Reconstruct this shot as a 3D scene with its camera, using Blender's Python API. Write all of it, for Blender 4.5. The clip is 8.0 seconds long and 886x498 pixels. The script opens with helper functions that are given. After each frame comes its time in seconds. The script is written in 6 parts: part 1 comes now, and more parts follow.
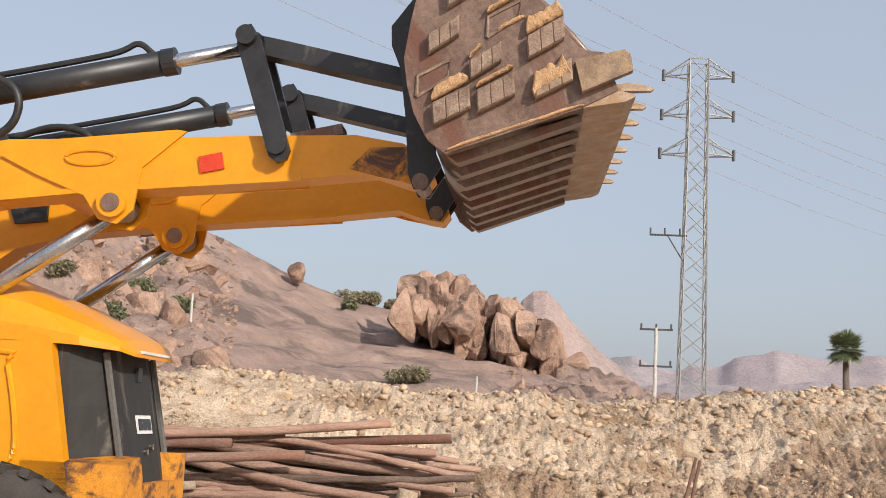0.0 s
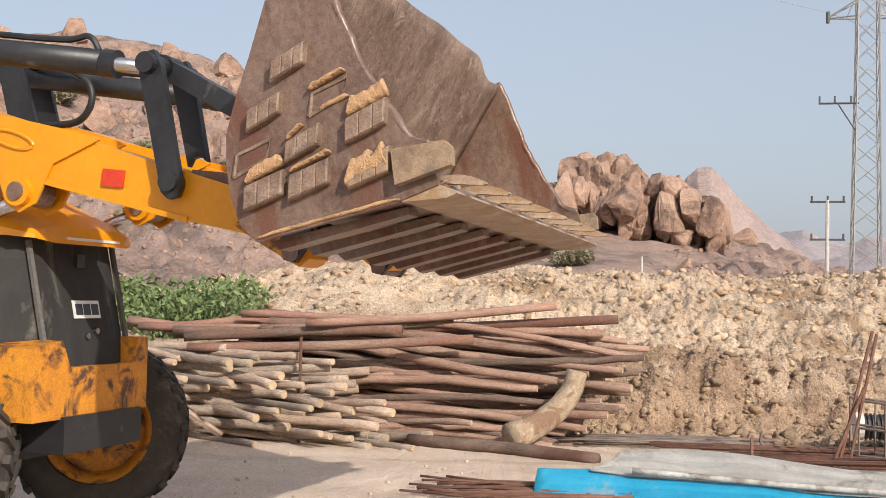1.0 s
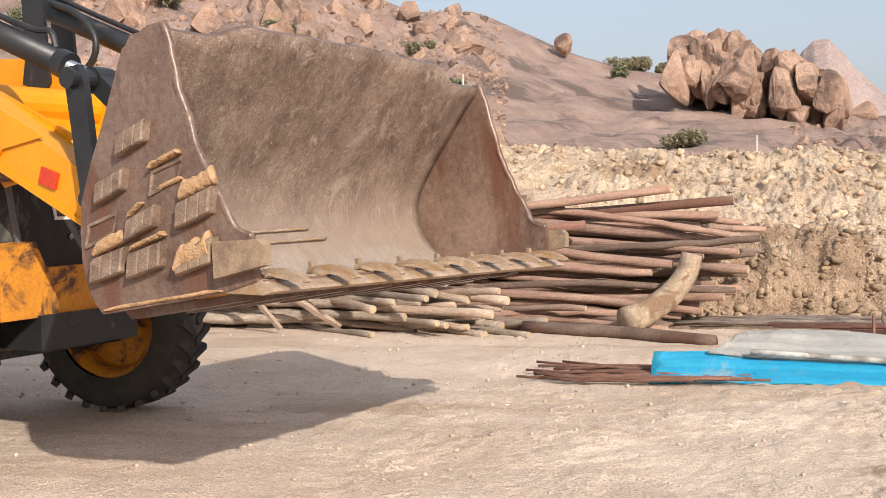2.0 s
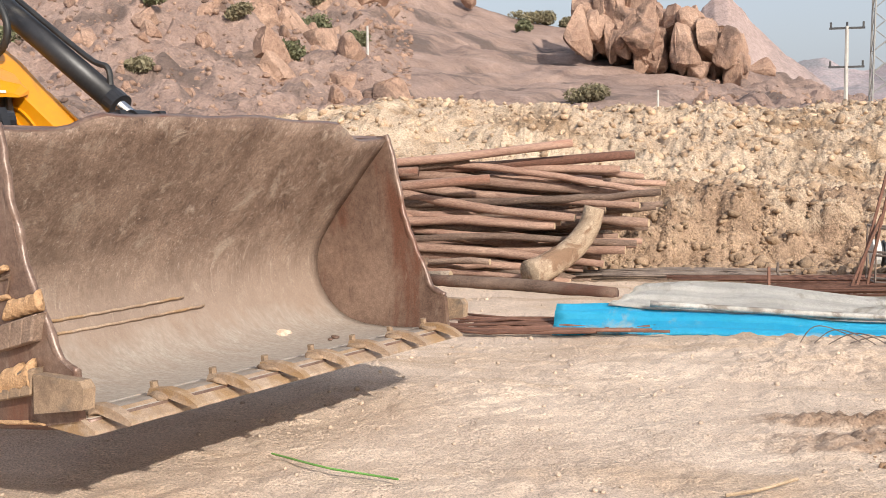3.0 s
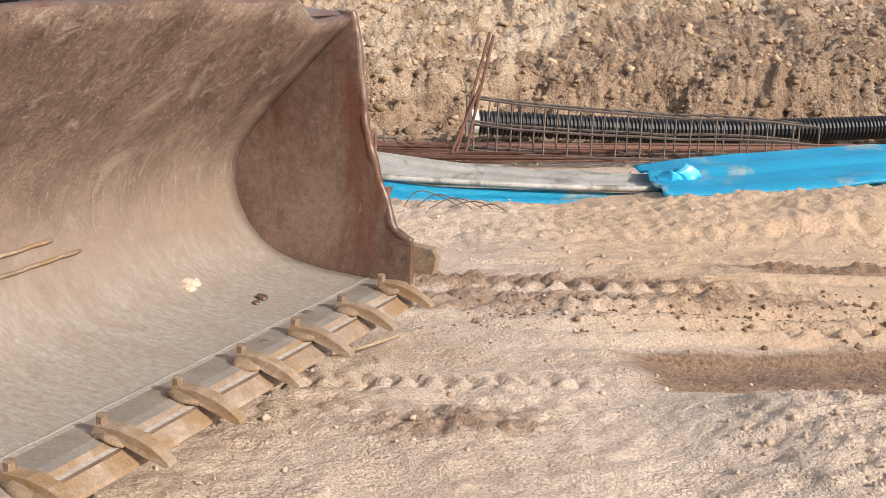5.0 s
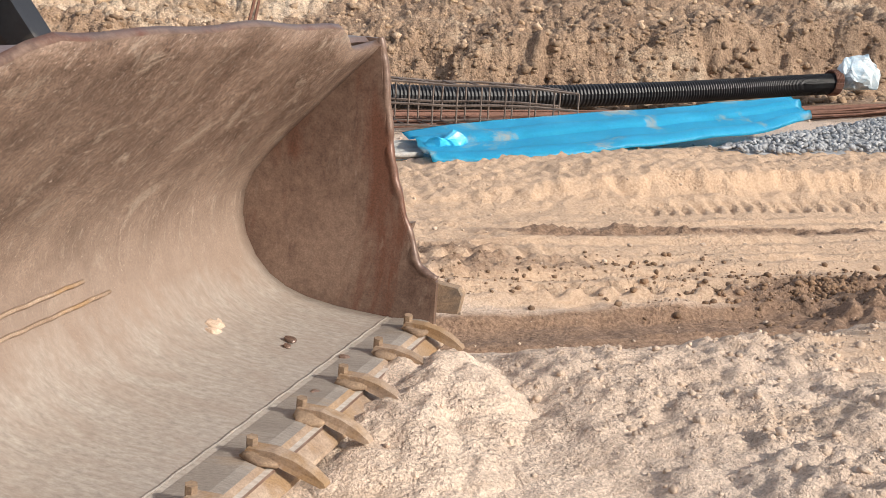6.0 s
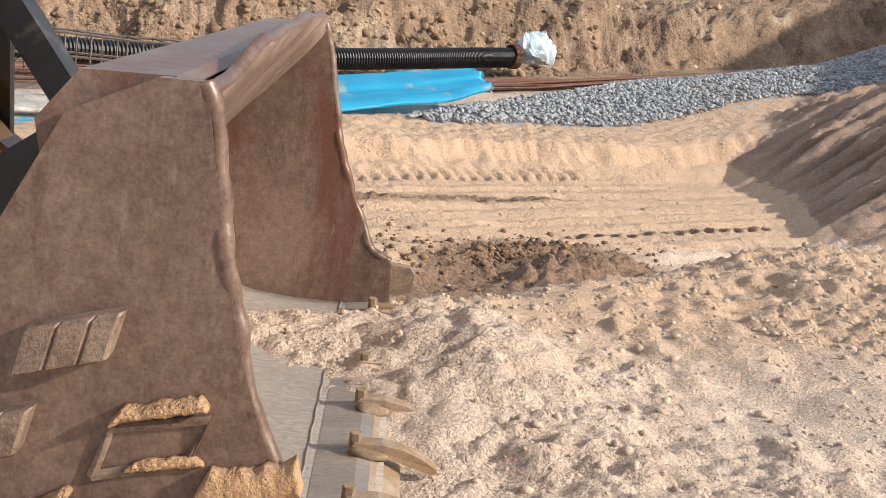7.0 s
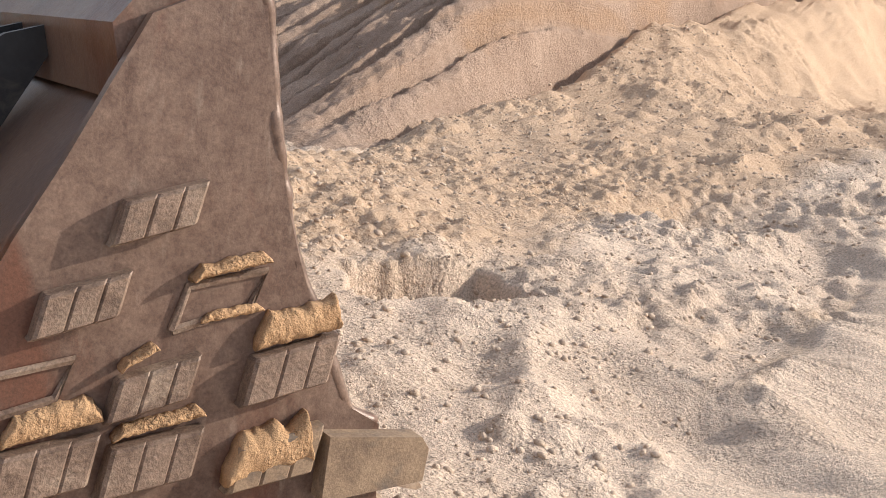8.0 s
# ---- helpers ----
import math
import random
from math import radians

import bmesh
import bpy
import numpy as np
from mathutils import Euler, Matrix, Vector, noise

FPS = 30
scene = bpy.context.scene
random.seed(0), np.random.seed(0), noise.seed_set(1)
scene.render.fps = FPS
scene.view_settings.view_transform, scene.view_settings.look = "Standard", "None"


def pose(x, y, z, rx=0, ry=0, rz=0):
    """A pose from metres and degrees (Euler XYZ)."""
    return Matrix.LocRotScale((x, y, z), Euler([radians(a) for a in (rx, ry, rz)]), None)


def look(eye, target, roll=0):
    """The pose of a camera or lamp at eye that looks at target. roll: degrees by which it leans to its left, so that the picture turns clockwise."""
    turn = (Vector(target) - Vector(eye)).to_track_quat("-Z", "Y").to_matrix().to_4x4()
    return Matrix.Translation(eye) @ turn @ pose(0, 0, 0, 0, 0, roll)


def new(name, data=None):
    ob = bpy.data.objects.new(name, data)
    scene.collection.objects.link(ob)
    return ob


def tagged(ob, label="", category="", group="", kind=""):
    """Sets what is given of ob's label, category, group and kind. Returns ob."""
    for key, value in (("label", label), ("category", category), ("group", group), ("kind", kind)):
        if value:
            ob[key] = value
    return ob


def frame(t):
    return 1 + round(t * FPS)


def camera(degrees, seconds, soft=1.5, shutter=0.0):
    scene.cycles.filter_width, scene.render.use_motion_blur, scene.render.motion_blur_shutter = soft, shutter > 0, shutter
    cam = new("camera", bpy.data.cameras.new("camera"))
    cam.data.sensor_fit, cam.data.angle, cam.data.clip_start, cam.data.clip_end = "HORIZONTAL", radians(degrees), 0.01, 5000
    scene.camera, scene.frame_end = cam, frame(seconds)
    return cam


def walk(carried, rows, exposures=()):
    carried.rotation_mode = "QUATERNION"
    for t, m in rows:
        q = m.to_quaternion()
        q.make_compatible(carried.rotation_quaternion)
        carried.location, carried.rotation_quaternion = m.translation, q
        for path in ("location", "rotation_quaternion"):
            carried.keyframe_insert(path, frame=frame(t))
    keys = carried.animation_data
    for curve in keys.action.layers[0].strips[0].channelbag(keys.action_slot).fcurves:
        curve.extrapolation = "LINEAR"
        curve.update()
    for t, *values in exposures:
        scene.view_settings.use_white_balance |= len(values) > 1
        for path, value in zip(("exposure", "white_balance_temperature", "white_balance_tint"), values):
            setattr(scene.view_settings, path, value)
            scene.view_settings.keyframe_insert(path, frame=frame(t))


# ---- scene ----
EYE = Vector((0.0, 0.0, 1.17))


def aim(yaw, pitch, roll):
    """The camera's pose at the eye: yaw to the left, pitch up, roll, in degrees."""
    a, b = radians(yaw), radians(pitch)
    ahead = Vector((-math.sin(a) * math.cos(b), math.cos(a) * math.cos(b), math.sin(b)))
    return look(EYE, EYE + ahead, roll)


AIMS = [
    (0.0, 0.00, 8.00, 3.00), (0.5, 5.28, 6.87, 0.92), (1.0, 7.41, 2.28, 1.24), (1.5, 11.59, 0.21, 0.21),
    (1.7, 12.64, -1.57, -0.68), (2.8, 10.42, -4.20, -1.13), (3.0, 8.13, -5.22, -0.55), (3.5, 2.80, -8.52, -0.65),
    (4.0, 1.79, -10.72, -0.38), (4.5, -1.53, -11.23, 0.66), (4.7, -5.57, -11.36, 1.73), (5.8, -18.51, -11.61, 2.66),
    (6.0, -21.39, -12.29, 3.47), (6.5, -29.07, -12.62, 5.23), (7.0, -36.43, -12.61, 7.25), (7.5, -46.13, -11.62, 8.07),
    (8.0, -62.74, -13.17, 9.52),
]
cam = camera(40.06, 8.0, soft=0.75)
walk(cam, [(t, aim(y, p, r)) for t, y, p, r in AIMS], [(0.0, 0.31), (1.0, 0.36), (1.6, 0.48), (3.0, 0.50), (4.5, 0.32), (6.0, 0.35), (8.0, 0.46)])

# ---- light ----
SUN_FROM = Vector((1.12, -1.45, 1.04)).normalized()
world = bpy.data.worlds.new("sky")
scene.world = world
world.use_nodes = True
wn = world.node_tree.nodes
sky = wn.new("ShaderNodeTexSky")
sky.sky_type, sky.sun_disc = "NISHITA", False
sky.sun_elevation = math.asin(SUN_FROM.z)
sky.sun_rotation = math.atan2(SUN_FROM.x, SUN_FROM.y)
sky.air_density, sky.dust_density, sky.ozone_density = 1.0, 4.0, 1.5
wn["Background"].inputs["Strength"].default_value = 0.115
haze = wn.new("ShaderNodeMix")
haze.data_type = "RGBA"
haze.inputs["Factor"].default_value = 0.55
haze.inputs["B"].default_value = (4.5, 4.82, 5.5, 1)
world.node_tree.links.new(sky.outputs[0], haze.inputs["A"])
world.node_tree.links.new(haze.outputs["Result"], wn["Background"].inputs["Color"])
sun = new("sun", bpy.data.lights.new("sun", "SUN"))
sun.data.energy, sun.data.angle, sun.data.color = 3.6, radians(0.8), (1.0, 0.93, 0.84)
sun.matrix_world = look((0, 0, 30), Vector((0, 0, 30)) - SUN_FROM)

# ---- materials ----


def ramp(nt, fac, stops):
    n = nt.nodes.new("ShaderNodeValToRGB")
    els = n.color_ramp.elements
    while len(els) < len(stops):
        els.new(0.5)
    for e, (p, c) in zip(els, stops):
        e.position, e.color = p, (*c, 1)
    nt.links.new(fac, n.inputs[0])
    return n.outputs[0]


def noise_node(nt, co, scale, detail=6, rough=0.6, dist=0.0):
    n = nt.nodes.new("ShaderNodeTexNoise")
    n.inputs["Scale"].default_value, n.inputs["Detail"].default_value = scale, detail
    n.inputs["Roughness"].default_value, n.inputs["Distortion"].default_value = rough, dist
    nt.links.new(co, n.inputs["Vector"])
    return n.outputs["Fac"]


def mix(nt, fac, a, b, mode="MIX"):
    n = nt.nodes.new("ShaderNodeMix")
    n.data_type, n.blend_type = "RGBA", mode
    for sock, v in ((n.inputs["Factor"], fac), (n.inputs["A"], a), (n.inputs["B"], b)):
        if isinstance(v, (int, float)):
            sock.default_value = v
        elif isinstance(v, tuple):
            sock.default_value = (*v, 1)
        else:
            nt.links.new(v, sock)
    return n.outputs["Result"]


def math_node(nt, op, a, b=0.0):
    n = nt.nodes.new("ShaderNodeMath")
    n.operation = op
    for sock, v in zip(n.inputs, (a, b)):
        if isinstance(v, (int, float)):
            sock.default_value = v
        else:
            nt.links.new(v, sock)
    return n.outputs[0]


def material(name, dark, light, rough=0.8, metal=0.0, scale=6.0, fine=60.0, bump=0.3, stain=None, stain_at=0.58,
             island=0.0, rnd=0.0, stretch=(1, 1, 1), spots=None, scratch=None, stain_scale=2.0, world_space=False, stain_stretch=None, grit_dark=0.72, lo=0.36, hi=0.64, crumb=0.0, crumb_deep=0.01, other=None):
    """A surface of two tones mixed by coarse and fine noise, with stains, a fine relief and some change from piece to piece."""
    m = bpy.data.materials.new(name)
    m.use_nodes = True
    nt = m.node_tree
    bsdf = nt.nodes["Principled BSDF"]
    tc = nt.nodes.new("ShaderNodeTexCoord")
    co = tc.outputs["Object"]
    if world_space:
        co = nt.nodes.new("ShaderNodeNewGeometry").outputs["Position"]
    mp = nt.nodes.new("ShaderNodeMapping")
    mp.inputs["Scale"].default_value = stretch
    nt.links.new(co, mp.inputs["Vector"])
    sco = co = mp.outputs[0]
    if stain_stretch:
        ms = nt.nodes.new("ShaderNodeMapping")
        ms.inputs["Scale"].default_value = stain_stretch
        nt.links.new(co, ms.inputs["Vector"])
        sco = ms.outputs[0]
    n1, n2 = noise_node(nt, co, scale), noise_node(nt, co, fine, 4, 0.7)
    f = math_node(nt, "ADD", math_node(nt, "MULTIPLY", n1, 0.6), math_node(nt, "MULTIPLY", n2, 0.4))
    col = ramp(nt, f, [(lo, dark), (hi, light)])
    if stain:
        n3 = noise_node(nt, sco, stain_scale, 8, 0.65, 0.6)
        col = mix(nt, ramp(nt, n3, [(stain_at - 0.05, (0, 0, 0)), (stain_at + 0.06, (1, 1, 1))]), col, stain)
    if spots:
        n4 = noise_node(nt, co, fine * 2.2, 2, 0.5)
        col = mix(nt, ramp(nt, n4, [(0.685, (0, 0, 0)), (0.72, (0.8, 0.8, 0.8))]), col, spots)
    if scratch:
        sm = nt.nodes.new("ShaderNodeMapping")
        sm.inputs["Rotation"].default_value, sm.inputs["Scale"].default_value = (0.6, 0.3, 0.2), (5, 5, 1.2)
        nt.links.new(tc.outputs["Object"], sm.inputs["Vector"])
        n5 = noise_node(nt, sm.outputs[0], 6, 3, 0.75)
        col = mix(nt, ramp(nt, n5, [(0.60, (0, 0, 0)), (0.74, (0.6, 0.6, 0.6))]), col, scratch)
        fm = nt.nodes.new("ShaderNodeMapping")
        fm.inputs["Rotation"].default_value, fm.inputs["Scale"].default_value = (0.6, 0.5, 0.1), (60, 60, 4)
        nt.links.new(tc.outputs["Object"], fm.inputs["Vector"])
        n7 = noise_node(nt, fm.outputs[0], 1.0, 4, 0.7)
        if spots:
            col = mix(nt, ramp(nt, n7, [(0.57, (0, 0, 0)), (0.75, (0.75, 0.75, 0.75))]), col, spots)
        n6 = noise_node(nt, sm.outputs[0], 3.1, 5, 0.7)
        col = mix(nt, ramp(nt, n6, [(0.30, (0.7, 0.7, 0.7)), (0.44, (0, 0, 0))]), col, dark)
    grit = noise_node(nt, co, fine * 3.7, 3, 0.75)
    col = mix(nt, 1.0, col, ramp(nt, grit, [(0.3, (grit_dark,) * 3), (0.7, (1.92 - grit_dark,) * 3)]), "MULTIPLY")
    if island:
        g = nt.nodes.new("ShaderNodeNewGeometry")
        v = math_node(nt, "ADD", math_node(nt, "MULTIPLY", g.outputs["Random Per Island"], island), 1 - island / 2)
        col = mix(nt, 1.0, col, v, "MULTIPLY")
    if other:
        oi = nt.nodes.new("ShaderNodeObjectInfo")
        col = mix(nt, ramp(nt, oi.outputs["Random"], [(0.35, (0, 0, 0)), (0.75, (0.6, 0.6, 0.6))]), col, mix(nt, 0.4, col, other))
    if rnd:
        oi = nt.nodes.new("ShaderNodeObjectInfo")
        v = math_node(nt, "ADD", math_node(nt, "MULTIPLY", oi.outputs["Random"], rnd), 1 - rnd / 2)
        col = mix(nt, 1.0, col, v, "MULTIPLY")
    nt.links.new(col, bsdf.inputs["Base Color"])
    r = math_node(nt, "ADD", math_node(nt, "MULTIPLY", n2, 0.25), rough - 0.12)
    nt.links.new(r, bsdf.inputs["Roughness"])
    bsdf.inputs["Metallic"].default_value = metal
    if bump:
        f = math_node(nt, "ADD", f, math_node(nt, "MULTIPLY", grit, 0.3))
        b = nt.nodes.new("ShaderNodeBump")
        b.inputs["Strength"].default_value, b.inputs["Distance"].default_value = min(bump, 1.0), 1.1 / fine
        nt.links.new(f, b.inputs["Height"])
        out = b.outputs[0]
        if crumb:
            # loose crumbs of two sizes, thick in some places and thin in others
            thick = ramp(nt, noise_node(nt, co, crumb * 0.06, 3, 0.6), [(0.42, (0.1, 0.1, 0.1)), (0.68, (1, 1, 1))])
            for size, deep in ((crumb, crumb_deep), (crumb * 2.7, crumb_deep * 0.4)):
                v = nt.nodes.new("ShaderNodeTexVoronoi")
                v.inputs["Scale"].default_value = size
                nt.links.new(co, v.inputs["Vector"])
                lump = math_node(nt, "MULTIPLY", ramp(nt, v.outputs["Distance"], [(0.1, (1, 1, 1)), (0.55, (0, 0, 0))]), thick)
                c = nt.nodes.new("ShaderNodeBump")
                c.inputs["Strength"].default_value, c.inputs["Distance"].default_value = 1.0, deep
                nt.links.new(lump, c.inputs["Height"])
                nt.links.new(out, c.inputs["Normal"])
                out = c.outputs[0]
        nt.links.new(out, bsdf.inputs["Normal"])
    return m


M_PAINT = material("yellow_paint", (0.64, 0.25, 0.004), (0.76, 0.315, 0.006), 0.38, 0, 3, 30, 0.02, (0.42, 0.2, 0.03), 0.70, stain_scale=5, grit_dark=0.955)
M_RUST = material("rusted_orange_paint", (0.48, 0.18, 0.02), (0.68, 0.28, 0.02), 0.6, 0, 5, 40, 0.2, (0.09, 0.04, 0.025), 0.54, stain_scale=7)
M_BLACK = material("black_paint", (0.012, 0.012, 0.014), (0.03, 0.03, 0.033), 0.42, 0, 4, 40, 0.05, (0.10, 0.09, 0.075), 0.66, stain_scale=6, grit_dark=0.9)
M_GRILLE = material("dusty_black_plastic", (0.014, 0.013, 0.013), (0.032, 0.03, 0.028), 0.78, 0, 3, 50, 0.06, (0.12, 0.11, 0.09), 0.62, stretch=(3, 3, 0.7))
M_PAD = material("dusty_pad_steel", (0.125, 0.078, 0.055), (0.30, 0.21, 0.155), 0.6, 0.1, 9, 40, 0.3, (0.34, 0.255, 0.19), 0.58, stain_scale=8, grit_dark=0.6)
M_SHELL = material("scoured_bucket_steel", (0.125, 0.078, 0.056), (0.33, 0.235, 0.180), 0.6, 0.1, 5, 42, 0.2, (0.36, 0.285, 0.225), 0.62, lo=0.38, hi=0.63, stain_scale=8, spots=(0.50, 0.42, 0.35), scratch=(0.38, 0.285, 0.215), grit_dark=0.5)
M_CHROME = material("chrome_rod", (0.45, 0.45, 0.46), (0.65, 0.65, 0.66), 0.22, 1.0, 8, 40, 0.02)
M_RUBBER = material("dusty_tyre_rubber", (0.022, 0.02, 0.018), (0.06, 0.052, 0.044), 0.85, 0, 6, 60, 0.3, (0.16, 0.125, 0.09), 0.60)
M_STEEL = material("worn_brown_steel", (0.098, 0.055, 0.041), (0.285, 0.195, 0.148), 0.36, 0.15, 2.4, 40, 0.1, (0.155, 0.070, 0.046), 0.56, lo=0.35, hi=0.67, stain_scale=2.2, stain_stretch=(1.8, 1, 0.5), grit_dark=0.72, scratch=(0.30, 0.225, 0.18))
M_FLOORSTEEL = material("scoured_grey_steel", (0.25, 0.22, 0.19), (0.42, 0.375, 0.33), 0.55, 0.2, 3, 40, 0.15, (0.40, 0.30, 0.21), 0.60, stretch=(0.4, 2.5, 1))
M_SANDED = material("sand_caked_steel", (0.18, 0.12, 0.08), (0.38, 0.27, 0.175), 0.85, 0, 8, 50, 0.2, (0.17, 0.13, 0.10), 0.58, stain_scale=6)
M_CAKE = material("caked_orange_sand", (0.42, 0.245, 0.125), (0.60, 0.38, 0.21), 0.95, 0, 20, 90, 0.7, crumb=110, crumb_deep=0.004)
M_BLADE = material("polished_blade_edge", (0.28, 0.195, 0.135), (0.50, 0.38, 0.28), 0.6, 0.15, 6, 50, 0.15, (0.34, 0.22, 0.12), 0.52, stain_scale=5)
M_REFLECT = material("red_reflector", (0.5, 0.035, 0.012), (0.66, 0.06, 0.02), 0.3, 0, 20, 120, 0.05)
M_WHITE = material("white_decal", (0.6, 0.6, 0.58), (0.78, 0.78, 0.76), 0.4, 0, 8, 60, 0.02)
M_HOSE = material("black_hose", (0.012, 0.012, 0.013), (0.03, 0.03, 0.03), 0.5, 0, 10, 80, 0.1)
M_SAND = material("sand", (0.535, 0.402, 0.302), (0.74, 0.588, 0.465), 0.95, 0, 1.3, 30, 0.8, (0.50, 0.36, 0.25), 0.57, stain_scale=0.8, stain_stretch=(0.35, 1.4, 1), world_space=True, grit_dark=0.58, crumb=48, crumb_deep=0.0055)
M_DAMPSAND = material("damp_brown_sand", (0.32, 0.215, 0.155), (0.48, 0.345, 0.26), 0.95, 0, 1.5, 30, 1.0, (0.40, 0.255, 0.16), 0.58, stain_scale=0.8, stain_stretch=(0.3, 1.6, 1), world_space=True, grit_dark=0.62, crumb=40, crumb_deep=0.008)
M_DIRT = material("clay_dirt", (0.20, 0.125, 0.080), (0.50, 0.35, 0.235), 0.95, 0, 2.5, 14, 1.0, (0.55, 0.42, 0.30), 0.60, stain_scale=0.9, world_space=True, grit_dark=0.5, crumb=16, crumb_deep=0.022)
M_PALECLAY = material("pale_clay_spoil", (0.45, 0.315, 0.21), (0.74, 0.585, 0.43), 0.95, 0, 1.6, 16, 1.0, (0.36, 0.24, 0.145), 0.56, stain_scale=0.7, world_space=True, grit_dark=0.5, crumb=24, crumb_deep=0.012)
M_FALLEN = material("fallen_clay", (0.23, 0.145, 0.088), (0.48, 0.345, 0.23), 0.95, 0, 3, 30, 0.8, island=0.5, world_space=True, grit_dark=0.6)
M_CLOD = material("clay_clods", (0.40, 0.265, 0.165), (0.66, 0.49, 0.34), 0.95, 0, 3, 30, 0.8, island=0.6, world_space=True, grit_dark=0.6)
M_SANDCLOD = material("sand_clods", (0.46, 0.345, 0.255), (0.66, 0.52, 0.405), 0.95, 0, 3, 50, 0.5, island=0.3, world_space=True)
M_GRAVEL = material("crushed_stone", (0.24, 0.245, 0.25), (0.44, 0.45, 0.46), 0.8, 0, 8, 60, 0.3, island=0.7, world_space=True)
M_ROCK = material("pink_granite", (0.28, 0.185, 0.148), (0.46, 0.325, 0.265), 0.85, 0, 0.3, 1.8, 1.0, (0.17, 0.12, 0.10), 0.56, stain_scale=0.16, world_space=True)
M_BOULDER = material("granite_boulders", (0.29, 0.175, 0.125), (0.53, 0.355, 0.26), 0.85, 0, 0.4, 2.2, 0.9, (0.17, 0.11, 0.085), 0.56, island=0.3, stain_scale=0.3, world_space=True)
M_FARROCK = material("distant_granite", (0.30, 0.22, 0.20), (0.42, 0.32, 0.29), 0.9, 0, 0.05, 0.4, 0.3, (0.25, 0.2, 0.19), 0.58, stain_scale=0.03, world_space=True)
M_BARK = material("weathered_log_bark", (0.14, 0.085, 0.062), (0.36, 0.25, 0.19), 0.9, 0, 7, 60, 0.7, (0.21, 0.10, 0.068), 0.54, rnd=0.8, stretch=(0.18, 1, 1), grit_dark=0.5, other=(0.40, 0.20, 0.14))
M_PALEBARK = material("pale_peeled_logs", (0.24, 0.175, 0.130), (0.50, 0.405, 0.32), 0.9, 0, 7, 60, 0.7, (0.19, 0.12, 0.085), 0.58, rnd=0.6, stretch=(0.18, 1, 1), grit_dark=0.5, other=(0.34, 0.19, 0.13))
M_TRIM = material("grey_rubber_trim", (0.06, 0.058, 0.055), (0.13, 0.125, 0.115), 0.7, 0, 5, 50, 0.1)
M_TRUNKPALE = material("peeled_trunk", (0.30, 0.21, 0.14), (0.55, 0.43, 0.31), 0.9, 0, 5, 40, 0.8, (0.26, 0.16, 0.10), 0.56, stain_scale=5, grit_dark=0.55)
M_WOODEND = material("cut_log_end", (0.36, 0.25, 0.15), (0.56, 0.43, 0.29), 0.9, 0, 14, 70, 0.3, rnd=0.4)
M_REBAR = material("rusty_rebar", (0.13, 0.062, 0.042), (0.26, 0.135, 0.095), 0.85, 0.2, 12, 120, 0.3, rnd=0.5)
M_WIRE = material("dark_steel_wire", (0.13, 0.10, 0.085), (0.27, 0.215, 0.18), 0.7, 0.4, 10, 90, 0.2)
M_BLUE = material("blue_painted_sheet", (0.025, 0.47, 0.76), (0.07, 0.60, 0.90), 0.42, 0, 4, 40, 0.06, (0.55, 0.62, 0.62), 0.61, stain_scale=2.2, grit_dark=0.88)
M_GREYSHEET = material("bare_galvanised_sheet", (0.52, 0.50, 0.46), (0.74, 0.72, 0.68), 0.6, 0.0, 5, 50, 0.1, (0.33, 0.29, 0.24), 0.60, stain_scale=4)
M_PIPE = material("black_corrugated_plastic", (0.018, 0.018, 0.02), (0.04, 0.04, 0.042), 0.45, 0, 6, 50, 0.05)
M_BAG = material("white_blue_plastic_bag", (0.45, 0.62, 0.72), (0.75, 0.79, 0.80), 0.5, 0, 12, 40, 0.2)
M_GALV = material("galvanised_lattice_steel", (0.24, 0.24, 0.235), (0.36, 0.36, 0.35), 0.55, 0.3, 4, 40, 0.05)
M_CONC = material("concrete_pole", (0.45, 0.43, 0.40), (0.58, 0.56, 0.52), 0.85, 0, 4, 40, 0.2)
M_DARKMETAL = material("dark_insulators", (0.05, 0.05, 0.055), (0.11, 0.11, 0.11), 0.6, 0.2, 6, 50, 0.1)
M_CABLE = material("power_cable", (0.30, 0.3, 0.31), (0.42, 0.42, 0.43), 0.6, 0.3, 6, 50, 0)
M_LEAF = material("green_shrub_leaves", (0.11, 0.12, 0.06), (0.21, 0.21, 0.115), 0.7, 0, 3, 20, 0, island=0.6, world_space=True)
M_THICKET = material("bright_green_leaves", (0.10, 0.15, 0.05), (0.20, 0.26, 0.095), 0.6, 0, 3, 20, 0, island=0.6, world_space=True)
M_DRYLEAF = material("dry_scrub_leaves", (0.15, 0.135, 0.08), (0.28, 0.24, 0.145), 0.8, 0, 3, 20, 0, island=0.6, world_space=True)
M_PALM = material("palm_fronds", (0.11, 0.14, 0.07), (0.23, 0.26, 0.14), 0.6, 0, 3, 20, 0, island=0.5)
M_TRUNK = material("palm_trunk", (0.10, 0.08, 0.06), (0.18, 0.145, 0.11), 0.9, 0, 4, 30, 0.4)

